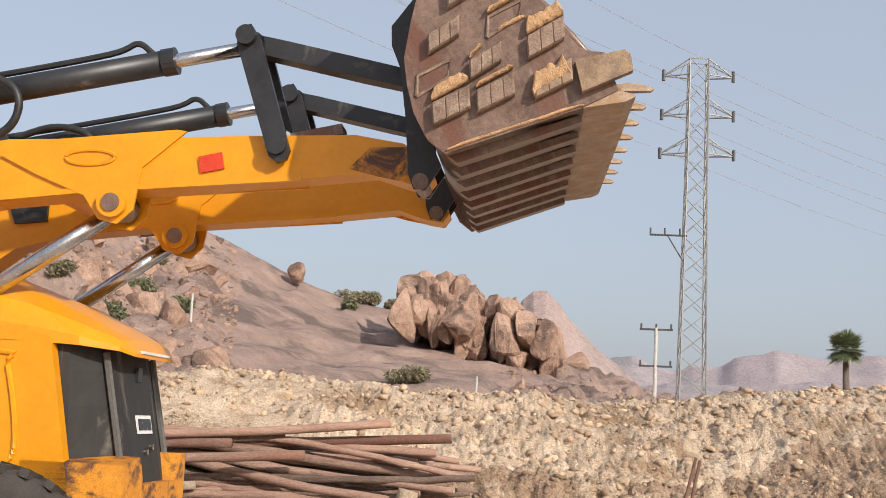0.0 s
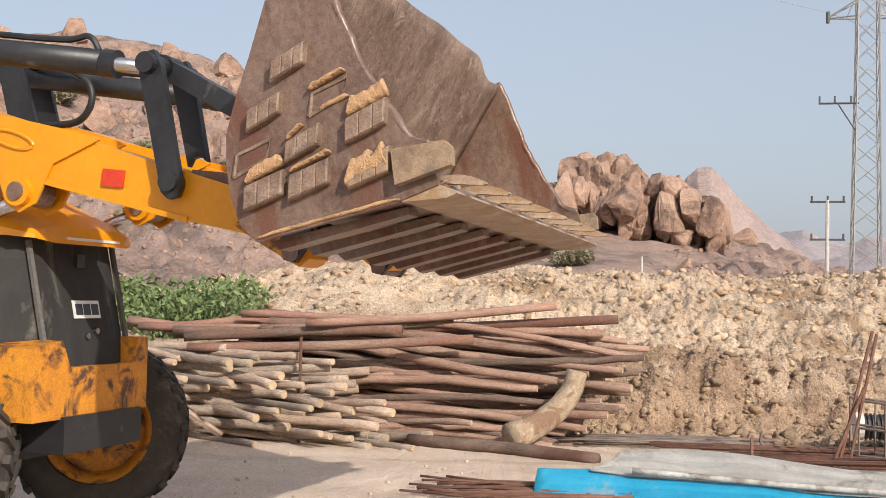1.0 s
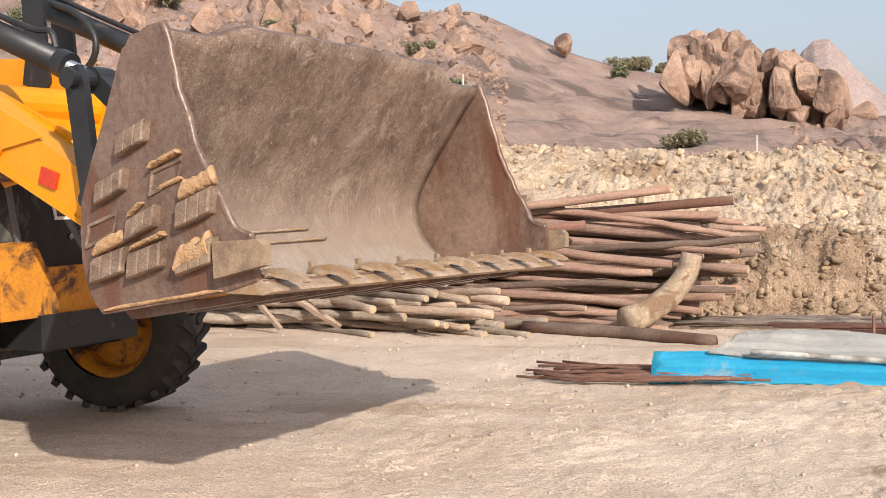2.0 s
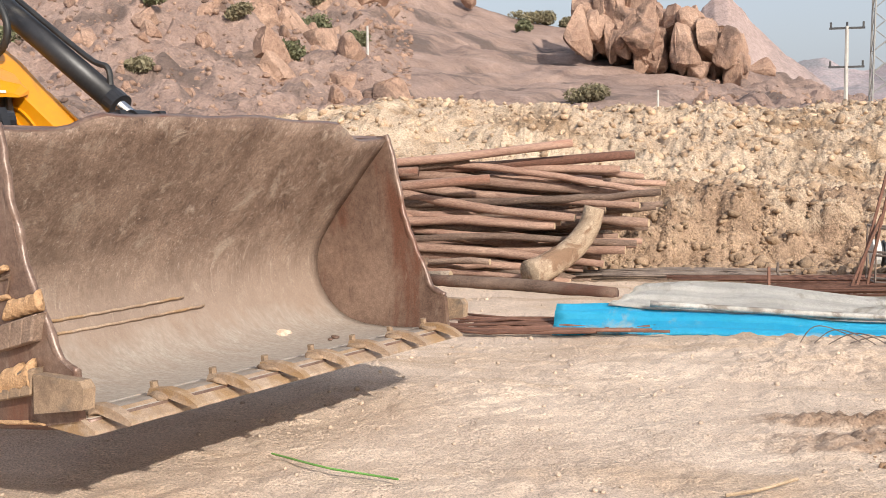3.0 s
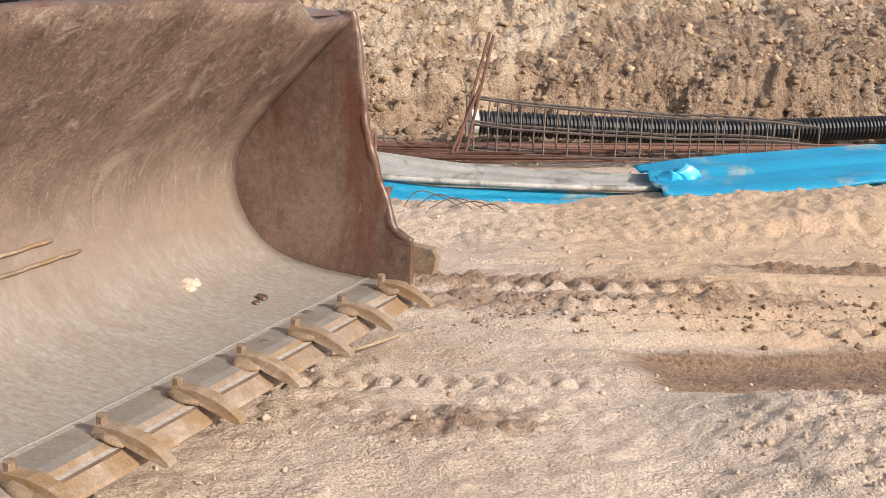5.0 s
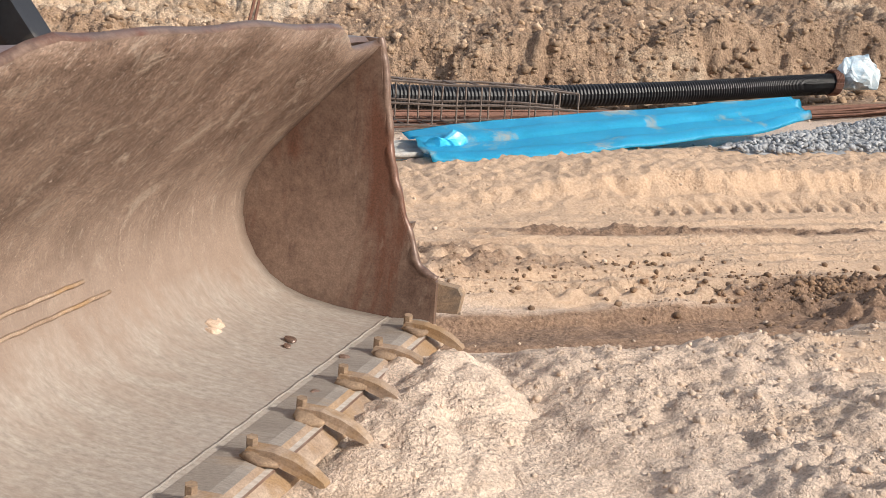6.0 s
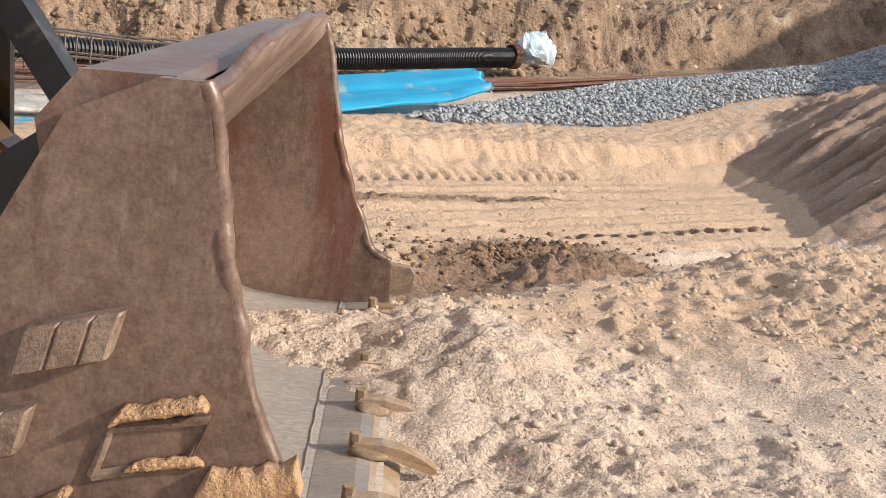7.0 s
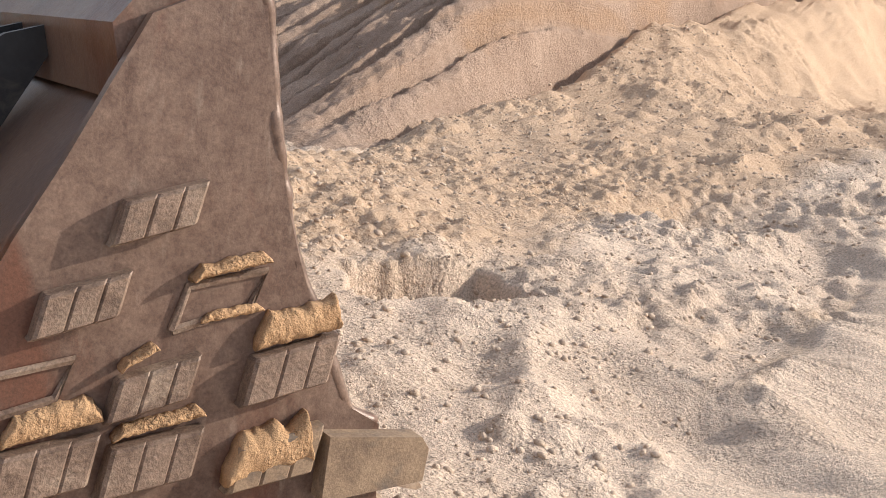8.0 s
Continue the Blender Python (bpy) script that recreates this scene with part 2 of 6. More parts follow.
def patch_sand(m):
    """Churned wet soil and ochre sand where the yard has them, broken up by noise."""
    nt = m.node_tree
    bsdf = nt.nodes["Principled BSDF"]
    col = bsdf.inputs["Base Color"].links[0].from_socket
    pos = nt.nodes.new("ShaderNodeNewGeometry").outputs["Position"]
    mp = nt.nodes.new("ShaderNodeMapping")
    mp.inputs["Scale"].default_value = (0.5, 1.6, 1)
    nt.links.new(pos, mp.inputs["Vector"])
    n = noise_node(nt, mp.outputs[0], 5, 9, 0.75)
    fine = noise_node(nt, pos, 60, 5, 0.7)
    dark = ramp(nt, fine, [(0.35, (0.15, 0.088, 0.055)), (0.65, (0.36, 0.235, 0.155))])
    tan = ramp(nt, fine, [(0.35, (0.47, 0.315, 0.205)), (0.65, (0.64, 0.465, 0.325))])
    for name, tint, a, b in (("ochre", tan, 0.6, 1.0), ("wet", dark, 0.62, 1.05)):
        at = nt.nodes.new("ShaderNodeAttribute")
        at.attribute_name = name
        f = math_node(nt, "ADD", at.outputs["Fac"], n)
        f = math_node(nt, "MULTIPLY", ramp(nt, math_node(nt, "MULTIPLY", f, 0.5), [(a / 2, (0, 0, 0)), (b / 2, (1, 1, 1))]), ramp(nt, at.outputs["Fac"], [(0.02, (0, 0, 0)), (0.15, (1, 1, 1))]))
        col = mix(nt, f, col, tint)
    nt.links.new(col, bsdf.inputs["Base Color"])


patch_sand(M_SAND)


def scour_floor(m):
    """Wear of the bucket: sand has scoured the low part of the shell to grey steel."""
    nt = m.node_tree
    bsdf = nt.nodes["Principled BSDF"]
    old = bsdf.inputs["Base Color"].links[0].from_socket
    tc = nt.nodes.new("ShaderNodeTexCoord")
    sep = nt.nodes.new("ShaderNodeSeparateXYZ")
    nt.links.new(tc.outputs["Object"], sep.inputs[0])
    mp = nt.nodes.new("ShaderNodeMapping")
    mp.inputs["Scale"].default_value = (2.5, 5, 3)
    nt.links.new(tc.outputs["Object"], mp.inputs["Vector"])
    n = noise_node(nt, mp.outputs[0], 2.2, 8, 0.7, 0.5)
    f = math_node(nt, "ADD", sep.outputs["Z"], math_node(nt, "MULTIPLY", n, 0.35))
    fine = noise_node(nt, mp.outputs[0], 14, 8, 0.7)
    grey = ramp(nt, fine, [(0.35, (0.28, 0.245, 0.21)), (0.65, (0.46, 0.41, 0.36))])
    mid = mix(nt, ramp(nt, f, [(0.25, (1, 1, 1)), (0.75, (0, 0, 0))]), old, (0.30, 0.23, 0.182))
    col = mix(nt, ramp(nt, f, [(0.20, (1, 1, 1)), (0.36, (0, 0, 0))]), mid, grey)
    nt.links.new(col, bsdf.inputs["Base Color"])


scour_floor(M_SHELL)

# ---- mesh helpers ----


def part(name, bm, mat, parent=None, label="", smooth=False):
    """Links a bmesh as one mesh object, under a thing or a part."""
    me = bpy.data.meshes.new(name)
    bmesh.ops.recalc_face_normals(bm, faces=bm.faces)
    bm.to_mesh(me)
    bm.free()
    for mm in mat if isinstance(mat, (list, tuple)) else [mat]:
        me.materials.append(mm)
    if smooth:
        me.shade_smooth()
    ob = new(name, me)
    if parent:
        ob.parent = parent
    if label:
        tagged(ob, label)
    return ob


def raw(name, verts, faces, mat, parent=None, label="", smooth=False):
    """The same from arrays of vertices and faces."""
    me = bpy.data.meshes.new(name)
    verts, faces = np.asarray(verts, np.float32), np.asarray(faces, np.int32)
    n, k = faces.shape
    me.vertices.add(len(verts))
    me.vertices.foreach_set("co", verts.ravel())
    me.loops.add(n * k)
    me.loops.foreach_set("vertex_index", faces.ravel())
    me.polygons.add(n)
    me.polygons.foreach_set("loop_start", np.arange(0, n * k, k, dtype=np.int32))
    me.update(calc_edges=True)
    me.materials.append(mat)
    if smooth:
        me.shade_smooth()
    ob = new(name, me)
    if parent:
        ob.parent = parent
    if label:
        tagged(ob, label)
    return ob


def bevelled(bm, width, segs=1):
    if width:
        bmesh.ops.bevel(bm, geom=[e for e in bm.edges if e.calc_face_angle(0) > 0.5], offset=width, segments=segs, affect="EDGES", clamp_overlap=True)
    return bm


def box(x0, x1, y0, y1, z0, z1, bev=0.0, bm=None):
    own = bm is None
    bm = bm or bmesh.new()
    vs = [bm.verts.new((x, y, z)) for x in (x0, x1) for y in (y0, y1) for z in (z0, z1)]
    for f in ((0, 1, 3, 2), (4, 6, 7, 5), (0, 4, 5, 1), (2, 3, 7, 6), (0, 2, 6, 4), (1, 5, 7, 3)):
        bm.faces.new([vs[i] for i in f])
    return bevelled(bm, bev) if own else bm


def prism(outline, y0, y1, bev=0.0, bm=None):
    """An outline in x and z, drawn out from y0 to y1."""
    own = bm is None
    bm = bm or bmesh.new()
    a = [bm.verts.new((x, y0, z)) for x, z in outline]
    b = [bm.verts.new((x, y1, z)) for x, z in outline]
    n = len(outline)
    bm.faces.new(a)
    bm.faces.new(b[::-1])
    for i in range(n):
        bm.faces.new((a[i], b[i], b[(i + 1) % n], a[(i + 1) % n]))
    return bevelled(bm, bev) if own else bm


def rod(p, q, r, n=12, bm=None, r2=None):
    bm = bm or bmesh.new()
    p, q = Vector(p), Vector(q)
    turn = (q - p).to_track_quat("Z", "Y").to_matrix()
    rings = []
    for c, rr in ((p, r), (q, r if r2 is None else r2)):
        rings.append([bm.verts.new(c + turn @ Vector((math.cos(k * 2 * math.pi / n) * rr, math.sin(k * 2 * math.pi / n) * rr, 0))) for k in range(n)])
    for k in range(n):
        bm.faces.new((rings[0][k], rings[0][(k + 1) % n], rings[1][(k + 1) % n], rings[1][k]))
    bm.faces.new(rings[0][::-1])
    bm.faces.new(rings[1])
    return bm


def tube(points, r, n=8, bm=None, radii=None):
    """A round tube along points."""
    bm = bm or bmesh.new()
    pts = [Vector(p) for p in points]
    rings = []
    for i, p in enumerate(pts):
        d = (pts[min(i + 1, len(pts) - 1)] - pts[max(i - 1, 0)]).normalized()
        side = d.cross(Vector((0.13, 0.21, 0.97))).normalized()
        up = side.cross(d)
        rr = radii[i] if radii else r
        rings.append([bm.verts.new(p + (side * math.cos(k * 2 * math.pi / n) + up * math.sin(k * 2 * math.pi / n)) * rr) for k in range(n)])
    for a, b in zip(rings, rings[1:]):
        for k in range(n):
            bm.faces.new((a[k], a[(k + 1) % n], b[(k + 1) % n], b[k]))
    bm.faces.new(rings[0][::-1])
    bm.faces.new(rings[-1])
    return bm


def curve_points(ctrl, n=12):
    """Points on a smooth curve through ctrl."""
    c = [Vector(p) for p in ctrl]
    c = [2 * c[0] - c[1]] + c + [2 * c[-1] - c[-2]]
    out = []
    for i in range(1, len(c) - 2):
        for k in range(n):
            t = k / n
            out.append(0.5 * (2 * c[i] + (c[i + 1] - c[i - 1]) * t + (2 * c[i - 1] - 5 * c[i] + 4 * c[i + 1] - c[i + 2]) * t * t
                              + (3 * c[i] - c[i - 1] - 3 * c[i + 1] + c[i + 2]) * t ** 3))
    return out + [c[-2]]


def empty(name, label, category, m=None, group="", kind=""):
    ob = new(name)
    if m is not None:
        ob.matrix_basis = m
    return tagged(ob, label, category, group, kind)


# ---- noise on arrays ----


def lattice(ix, iy, seed):
    h = (ix.astype(np.int64) * 374761393 + iy.astype(np.int64) * 668265263 + seed * 1274126177) & 0x7FFFFFFF
    h = ((h ^ (h >> 13)) * 1274126177) & 0x7FFFFFFF
    return ((h ^ (h >> 16)) & 0xFFFF) / 65535.0


def vnoise(x, y, seed=0):
    ix, iy = np.floor(x), np.floor(y)
    fx, fy = x - ix, y - iy
    fx, fy = fx * fx * (3 - 2 * fx), fy * fy * (3 - 2 * fy)
    a = lattice(ix, iy, seed) * (1 - fx) + lattice(ix + 1, iy, seed) * fx
    b = lattice(ix, iy + 1, seed) * (1 - fx) + lattice(ix + 1, iy + 1, seed) * fx
    return a * (1 - fy) + b * fy - 0.5


def fbm(x, y, octaves=4, seed=0, gain=0.5):
    out, amp = 0.0, 1.0
    for k in range(octaves):
        out = out + amp * vnoise(x * 2 ** k + 17.3 * k, y * 2 ** k - 9.1 * k, seed + k)
        amp *= gain
    return out


def cobble(x, y, seed=0):
    """Rounded lumps side by side: 1 at a lump's middle, 0 between lumps."""
    ix, iy = np.floor(x), np.floor(y)
    best = np.full(np.shape(x), 9.0)
    for dx in (-1, 0, 1):
        for dy in (-1, 0, 1):
            cx, cy = ix + dx, iy + dy
            px, py = cx + lattice(cx, cy, seed), cy + lattice(cx, cy, seed + 7)
            best = np.minimum(best, (px - x) ** 2 + (py - y) ** 2)
    return np.clip(1 - np.sqrt(best) * 1.45, 0, 1)


def step(a, b, v):
    t = np.clip((v - a) / (b - a), 0, 1)
    return t * t * (3 - 2 * t)


def grid_faces(nx, ny):
    i = np.arange(nx * ny).reshape(nx, ny)
    return np.stack([i[:-1, :-1], i[1:, :-1], i[1:, 1:], i[:-1, 1:]], -1).reshape(-1, 4)


def sheet(name, xs, ys, zf, mat, smooth=True):
    X, Y = np.meshgrid(xs, ys, indexing="ij")
    Z = zf(X, Y)
    return raw(name, np.stack([X, Y, Z], -1).reshape(-1, 3), grid_faces(len(xs), len(ys)), mat, smooth=smooth)


def spaced(*spans):
    """Grid lines: (start, end, step) one after another."""
    out = []
    for a, b, s in spans:
        out += list(np.linspace(a, b, max(2, int(round((b - a) / s)) + 1))[:-1])
    return np.array(out + [spans[-1][1]])


BLOB_V, BLOB_F = None, None


def blob_base():
    global BLOB_V, BLOB_F
    if BLOB_V is None:
        bm = bmesh.new()
        bmesh.ops.create_icosphere(bm, subdivisions=1, radius=1)
        BLOB_V = np.array([v.co[:] for v in bm.verts])
        BLOB_F = np.array([[v.index for v in f.verts] for f in bm.faces])
        bm.free()
    return BLOB_V, BLOB_F


def scatter(name, places, sizes, mat, squash=0.75, rough=0.35, seed=1, label="", category=""):
    """Many small lumps as one object."""
    V, F = blob_base()
    rng = np.random.default_rng(seed)
    n = len(places)
    axes = np.stack([rng.uniform(0.7, 1.25, n), rng.uniform(0.7, 1.25, n), rng.uniform(0.5, 0.95, n) * squash / 0.75], -1)
    v = V[None] * (1 + rng.uniform(-rough, rough, (n, len(V), 1))) * axes[:, None, :]
    ang = rng.uniform(0, 6.28, n)
    tilt = rng.uniform(-0.5, 0.5, n)
    c, s = np.cos(ang)[:, None], np.sin(ang)[:, None]
    x, y, z = v[..., 0], v[..., 1], v[..., 2]
    ct, st = np.cos(tilt)[:, None], np.sin(tilt)[:, None]
    y, z = ct * y - st * z, st * y + ct * z
    v = np.stack([c * x - s * y, s * x + c * y, z], -1) * np.asarray(sizes)[:, None, None] + np.asarray(places)[:, None, :]
    f = (F[None] + (np.arange(n) * len(V))[:, None, None]).reshape(-1, 3)
    ob = raw(name, v.reshape(-1, 3), f, mat)
    return tagged(ob, label, category, kind="stuff")


# ---- ground ----


def ledge_height(x):
    return np.interp(x, [-1, 2, 3, 3.7, 5, 6.5, 7.2, 8.4, 10, 13], [0, 0.03, 0.11, 0.17, 0.17, 0.20, 0.27, 0.42, 0.55, 0.6])


def back_rise(x):
    return np.interp(x, [-6, 3, 6, 8, 10.5, 13, 17, 22], [0.0, 0.04, 0.10, 0.2, 0.32, 0.57, 0.9, 1.2])


def heap_height(x, y):
    """The loose sand in front of the camera, with its ridge along x."""
    ridge_y = 2.97 + 0.08 * np.sin(x * 2.1) + 0.10 * fbm(x * 0.9, y * 0, 2, 47) + 0.09 * np.clip(x - 3.5, 0, 5)
    top = np.interp(x, [1.0, 1.5, 2.5, 3.4, 4.0, 4.7, 5.4, 6.6, 7.9, 8.8, 10.3, 12.7, 16], [0.0, 0.12, 0.13, 0.15, 0.235, 0.20, 0.19, 0.28, 0.42, 0.66, 0.92, 1.2, 1.6])
    near = np.interp(x, [1.0, 1.6, 3, 5, 8], [0.0, 0.14, 0.16, 0.22, 0.45])
    prof = np.where(y > ridge_y, top * (1 - step(0.0, 0.55, y - ridge_y)), top + (near - top) * step(0.2, 1.4, ridge_y - y))
    lump = 0.06 * fbm(x * 1.3, y * 1.3, 3, 40) + 0.03 * fbm(x * 4.2, y * 4.2, 3, 45)
    # crumbs: many small ones, here and there a fist
    rough = step(-0.25, 0.15, fbm(x * 1.4, y * 1.4, 2, 59))
    lump = lump + 0.028 * cobble(x * 8, y * 8, 53) * step(0.10, 0.16, vnoise(x * 4, y * 4, 54)) + 0.020 * cobble(x * 15, y * 15, 55) * rough + 0.012 * cobble(x * 31, y * 31, 56) * rough
    lump = lump + 0.05 * cobble(x * 3.3, y * 3.3, 57) * step(5, 8, x)
    left = step(1.05, 1.7, x + 0.25 * fbm(x * 2, y * 2, 2, 50) + 0.1 * (y - 2.4))
    px, py = (x - 3.33) * 0.83 - (y - 1.72) * 0.56, (x - 3.33) * 0.56 + (y - 1.72) * 0.83
    pit = -0.13 * step(1.0, 0.82, np.maximum(np.abs(px) / 0.30, np.abs(py) / 0.21) + 0.25 * fbm(x * 5, y * 5, 3, 58))
    # sharp-crested drifts near the camera's feet
    drift = 0.085 * (0.4 - 2.4 * np.abs(fbm(x * 1.5 + 0.7 * y, y * 1.8 - 0.5 * x, 2, 52, 0.35))) * step(2.1, 1.4, y + 0.12 * (4 - x)) * step(2.0, 2.9, x)
    return np.maximum(0, (prof + lump * step(0.0, 0.12, prof)) * left) + (pit + drift) * left


def pile_foot(y):
    return np.interp(y, [3.4, 4.0, 4.85, 5.5, 6.2, 7.0], [4.9, 5.35, 6.15, 6.45, 6.9, 7.4])


def dark_pile(x, y):
    """The graded pile behind the heap, with grooves running up it."""
    u = x - pile_foot(y) + 0.12 * fbm(x * 1.5, y * 1.5, 3, 66)
    h = np.minimum(0.45 * np.maximum(u, 0), 0.36 + (0.17 + 0.14 * np.clip(6.2 - y, 0, 2)) * np.maximum(u, 0)) * step(3.3, 4.1, y) * step(7.1, 6.3, y)
    g = (y + 0.05 * x + 0.09 * fbm(x * 0.5, y * 1.5, 2, 61)) / 0.27
    k = np.floor(g)
    wide = 0.10 + 0.22 * lattice(k, k * 0, 62)
    groove = -(0.06 + 0.09 * lattice(k, k * 0 + 3, 65)) * step(wide, wide * 0.35, np.abs(g - k - 0.5))
    rough = 0.025 * cobble(x * 9, y * 9, 63) + 0.018 * cobble(x * 19, y * 19, 67) + 0.05 * fbm(x * 1.2, y * 7, 4, 64)
    return h + (groove * step(-0.7, -0.1, fbm(x * 0.9, y * 3, 2, 68)) + rough) * step(0.05, 0.3, h)


def lugs(x, y, y0, pitch, width, depth, x0, x1, slope=0.0):
    u = (y - y0 - slope * x) / width
    band = step(1.0, 0.7, np.abs(u)) * step(x0, x0 + 0.2, x) * step(x1, x1 - 0.2, x)
    bars = np.clip(np.sin((x + 0.5 * np.abs(u) * width) * 2 * np.pi / pitch), -0.4, 1)
    return -depth * band * bars


def ground_height(x, y):
    d = np.hypot(x, y)
    z = 0.022 * fbm(x * 0.8, y * 0.8, 3, 3) + 0.012 * fbm(x * 5, y * 5, 3, 9) * step(14, 8, d)
    z = z + (0.010 * fbm(x * 13, y * 13, 3, 12) + 0.012 * np.maximum(0, fbm(x * 6, y * 6, 3, 14))) * step(9, 6, d)
    # tyre tracks
    z = z + lugs(x, y, 3.66, 0.085, 0.075, 0.017, -0.55, 1.3, -0.05) + lugs(x, y, 3.40, 0.085, 0.055, 0.009, -0.3, 1.2, -0.05)
    z = z + lugs(x, y, 4.38, 0.115, 0.045, 0.035, 3.9, 5.6) + lugs(x, y, 4.20, 0.15, 0.13, 0.024, 1.9, 3.5) + lugs(x, y, 4.98, 0.12, 0.07, 0.018, 0.9, 2.6, -0.05)
    z = z + lugs(x, y, 5.80, 0.10, 0.075, 0.02, 3.3, 5.4)
    # soft churned soil along the wheel paths, smooth sand between them
    band = step(0.8, 1.6, x) * step(3.4, 3.8, y) * step(5.75, 5.5, y)
    rut = 0.010 * np.sin(y * 31 + 2.5 * fbm(x * 0.4, y * 2, 2, 20)) + 0.028 * fbm(x * 0.35, y * 9, 3, 21)
    z = z + rut * band
    churn = np.maximum(step(0.22, 0.05, np.abs(y - 4.62 - 0.05 * np.sin(x * 3))) * step(0.3, 0.8, x) * step(3.0, 2.0, x), step(0.10, 0.02, np.abs(y - 5.22 + 0.04 * (x - 3))) * step(2.0, 2.6, x) * step(5.0, 4.3, x))
    churn = np.maximum(churn, step(0.16, 0.04, np.abs(y - 4.98)) * step(0.3, 0.8, x) * step(2.6, 1.8, x))
    z = z + churn * (0.045 * np.maximum(0, fbm(x * 5, y * 8, 3, 23) + 0.1) + 0.03 * cobble(x * 16, y * 16, 24))
    blob = step(0.55, 0.15, np.hypot((x - 3.38) / 1.2, y - 3.86))
    z = z + blob * (0.07 * np.maximum(0, fbm(x * 6, y * 6, 3, 25)) + 0.06 * cobble(x * 11, y * 11, 26) * step(-0.1, 0.1, vnoise(x * 7, y * 7, 27)))
    z = z - 0.05 * step(0.26, 0.16, np.abs(y - 3.72)) * step(1.3, 1.6, x) * step(3.3, 2.9, x)
    z = z + step(0.20, 0.05, np.hypot((x - 0.62) / 2.2, y - 3.2)) * (0.035 * cobble(x * 18, y * 18, 28) + 0.02 * fbm(x * 9, y * 9, 2, 29))
    # the bank and what lies behind it
    z = z + (0.014 * cobble(x * 7, y * 7, 31) * (vnoise(x * 1.3, y * 1.3, 32) > 0.1) + 0.007 * cobble(x * 17, y * 17, 34) * (vnoise(x * 2, y * 2, 35) > -0.1)) * step(11, 9, d)
    wob = 0.10 * fbm(x * 1.6, y * 0.4, 3, 30) + 0.07 * cobble(x * 5, y * 5, 36) + 0.05 * fbm(x * 7, y * 7, 3, 37)
    up = 0.35 * step(5.72, 6.0, y + wob) + 0.65 * step(5.98, 6.12, y + wob)
    z = z + 0.022 * cobble(x * 12, y * 12, 38) * step(5.8, 6.0, y) * step(7.4, 6.9, y) * step(0.2, 0.9, x)
    z = z + np.maximum(ledge_height(x) * up * step(9.5, 7.2, y), dark_pile(x, y)) + back_rise(x) * step(6.4, 8.5, y)
    z = z + 0.045 * step(0.5, 0.1, np.abs(y - 6.55 + wob)) * step(0.4, 1.1, x) * step(7, 4, x) * (0.7 + fbm(x * 3, y * 3, 3, 33))
    # cut face and spoil behind the yard
    edge = 10.75 + 0.3 * fbm(x * 0.5, x * 0, 3, 70) + 0.26 * fbm(x * 1.7, y * 1.7, 3, 72) - 0.12 * cobble(x * 3.4, y * 3.4, 73) - 0.07 * cobble(x * 8, y * 8, 75)
    cut = 0.62 + 0.16 * step(2, 9, x) + 0.10 * fbm(x * 0.7, y * 0.3, 2, 74)
    face = cut * step(0.0, 0.62, y - edge + 0.10 * fbm(x * 6, y * 6, 3, 82)) + 0.10 * fbm(x * 7, y * 7, 3, 83) * step(-0.15, 0.1, y - edge) * step(0.9, 0.5, y - edge)
    crest = np.interp(x, [-20, -6.5, -4.5, -2.8, -1.5, 3, 5.5, 12, 20], [0.2, 0.35, 0.72, 1.0, 0.85, 0.85, 0.95, 1.3, 1.6])
    bank = crest * step(0.2, 4.6, y - edge - 0.3)
    lumps = (0.20 * fbm(x * 1.1, y * 1.1, 5, 76, 0.6) + 0.07 * cobble(x * 2.3, y * 2.3, 77) * (vnoise(x * 0.9, y * 0.9, 80) > 0.1) + 0.07 * cobble(x * 5.4, y * 5.4, 78) * step(-0.2, 0.1, vnoise(x * 1.3, y * 1.3, 81)) + 0.05 * cobble(x * 11, y * 11, 79) + 0.03 * cobble(x * 21, y * 21, 84) - 0.07) * step(0.05, 0.5, y - edge)
    z = z + (face + bank) * step(-9, -5, x) + lumps * step(-9, -5, x) * step(40, 22, d)
    heap = np.where(y < 4.6, heap_height(x, y), 0)
    z = z + np.where((x > 4.8) & (y > 3.3), np.maximum(heap - dark_pile(x, y), 0), heap)
    return z


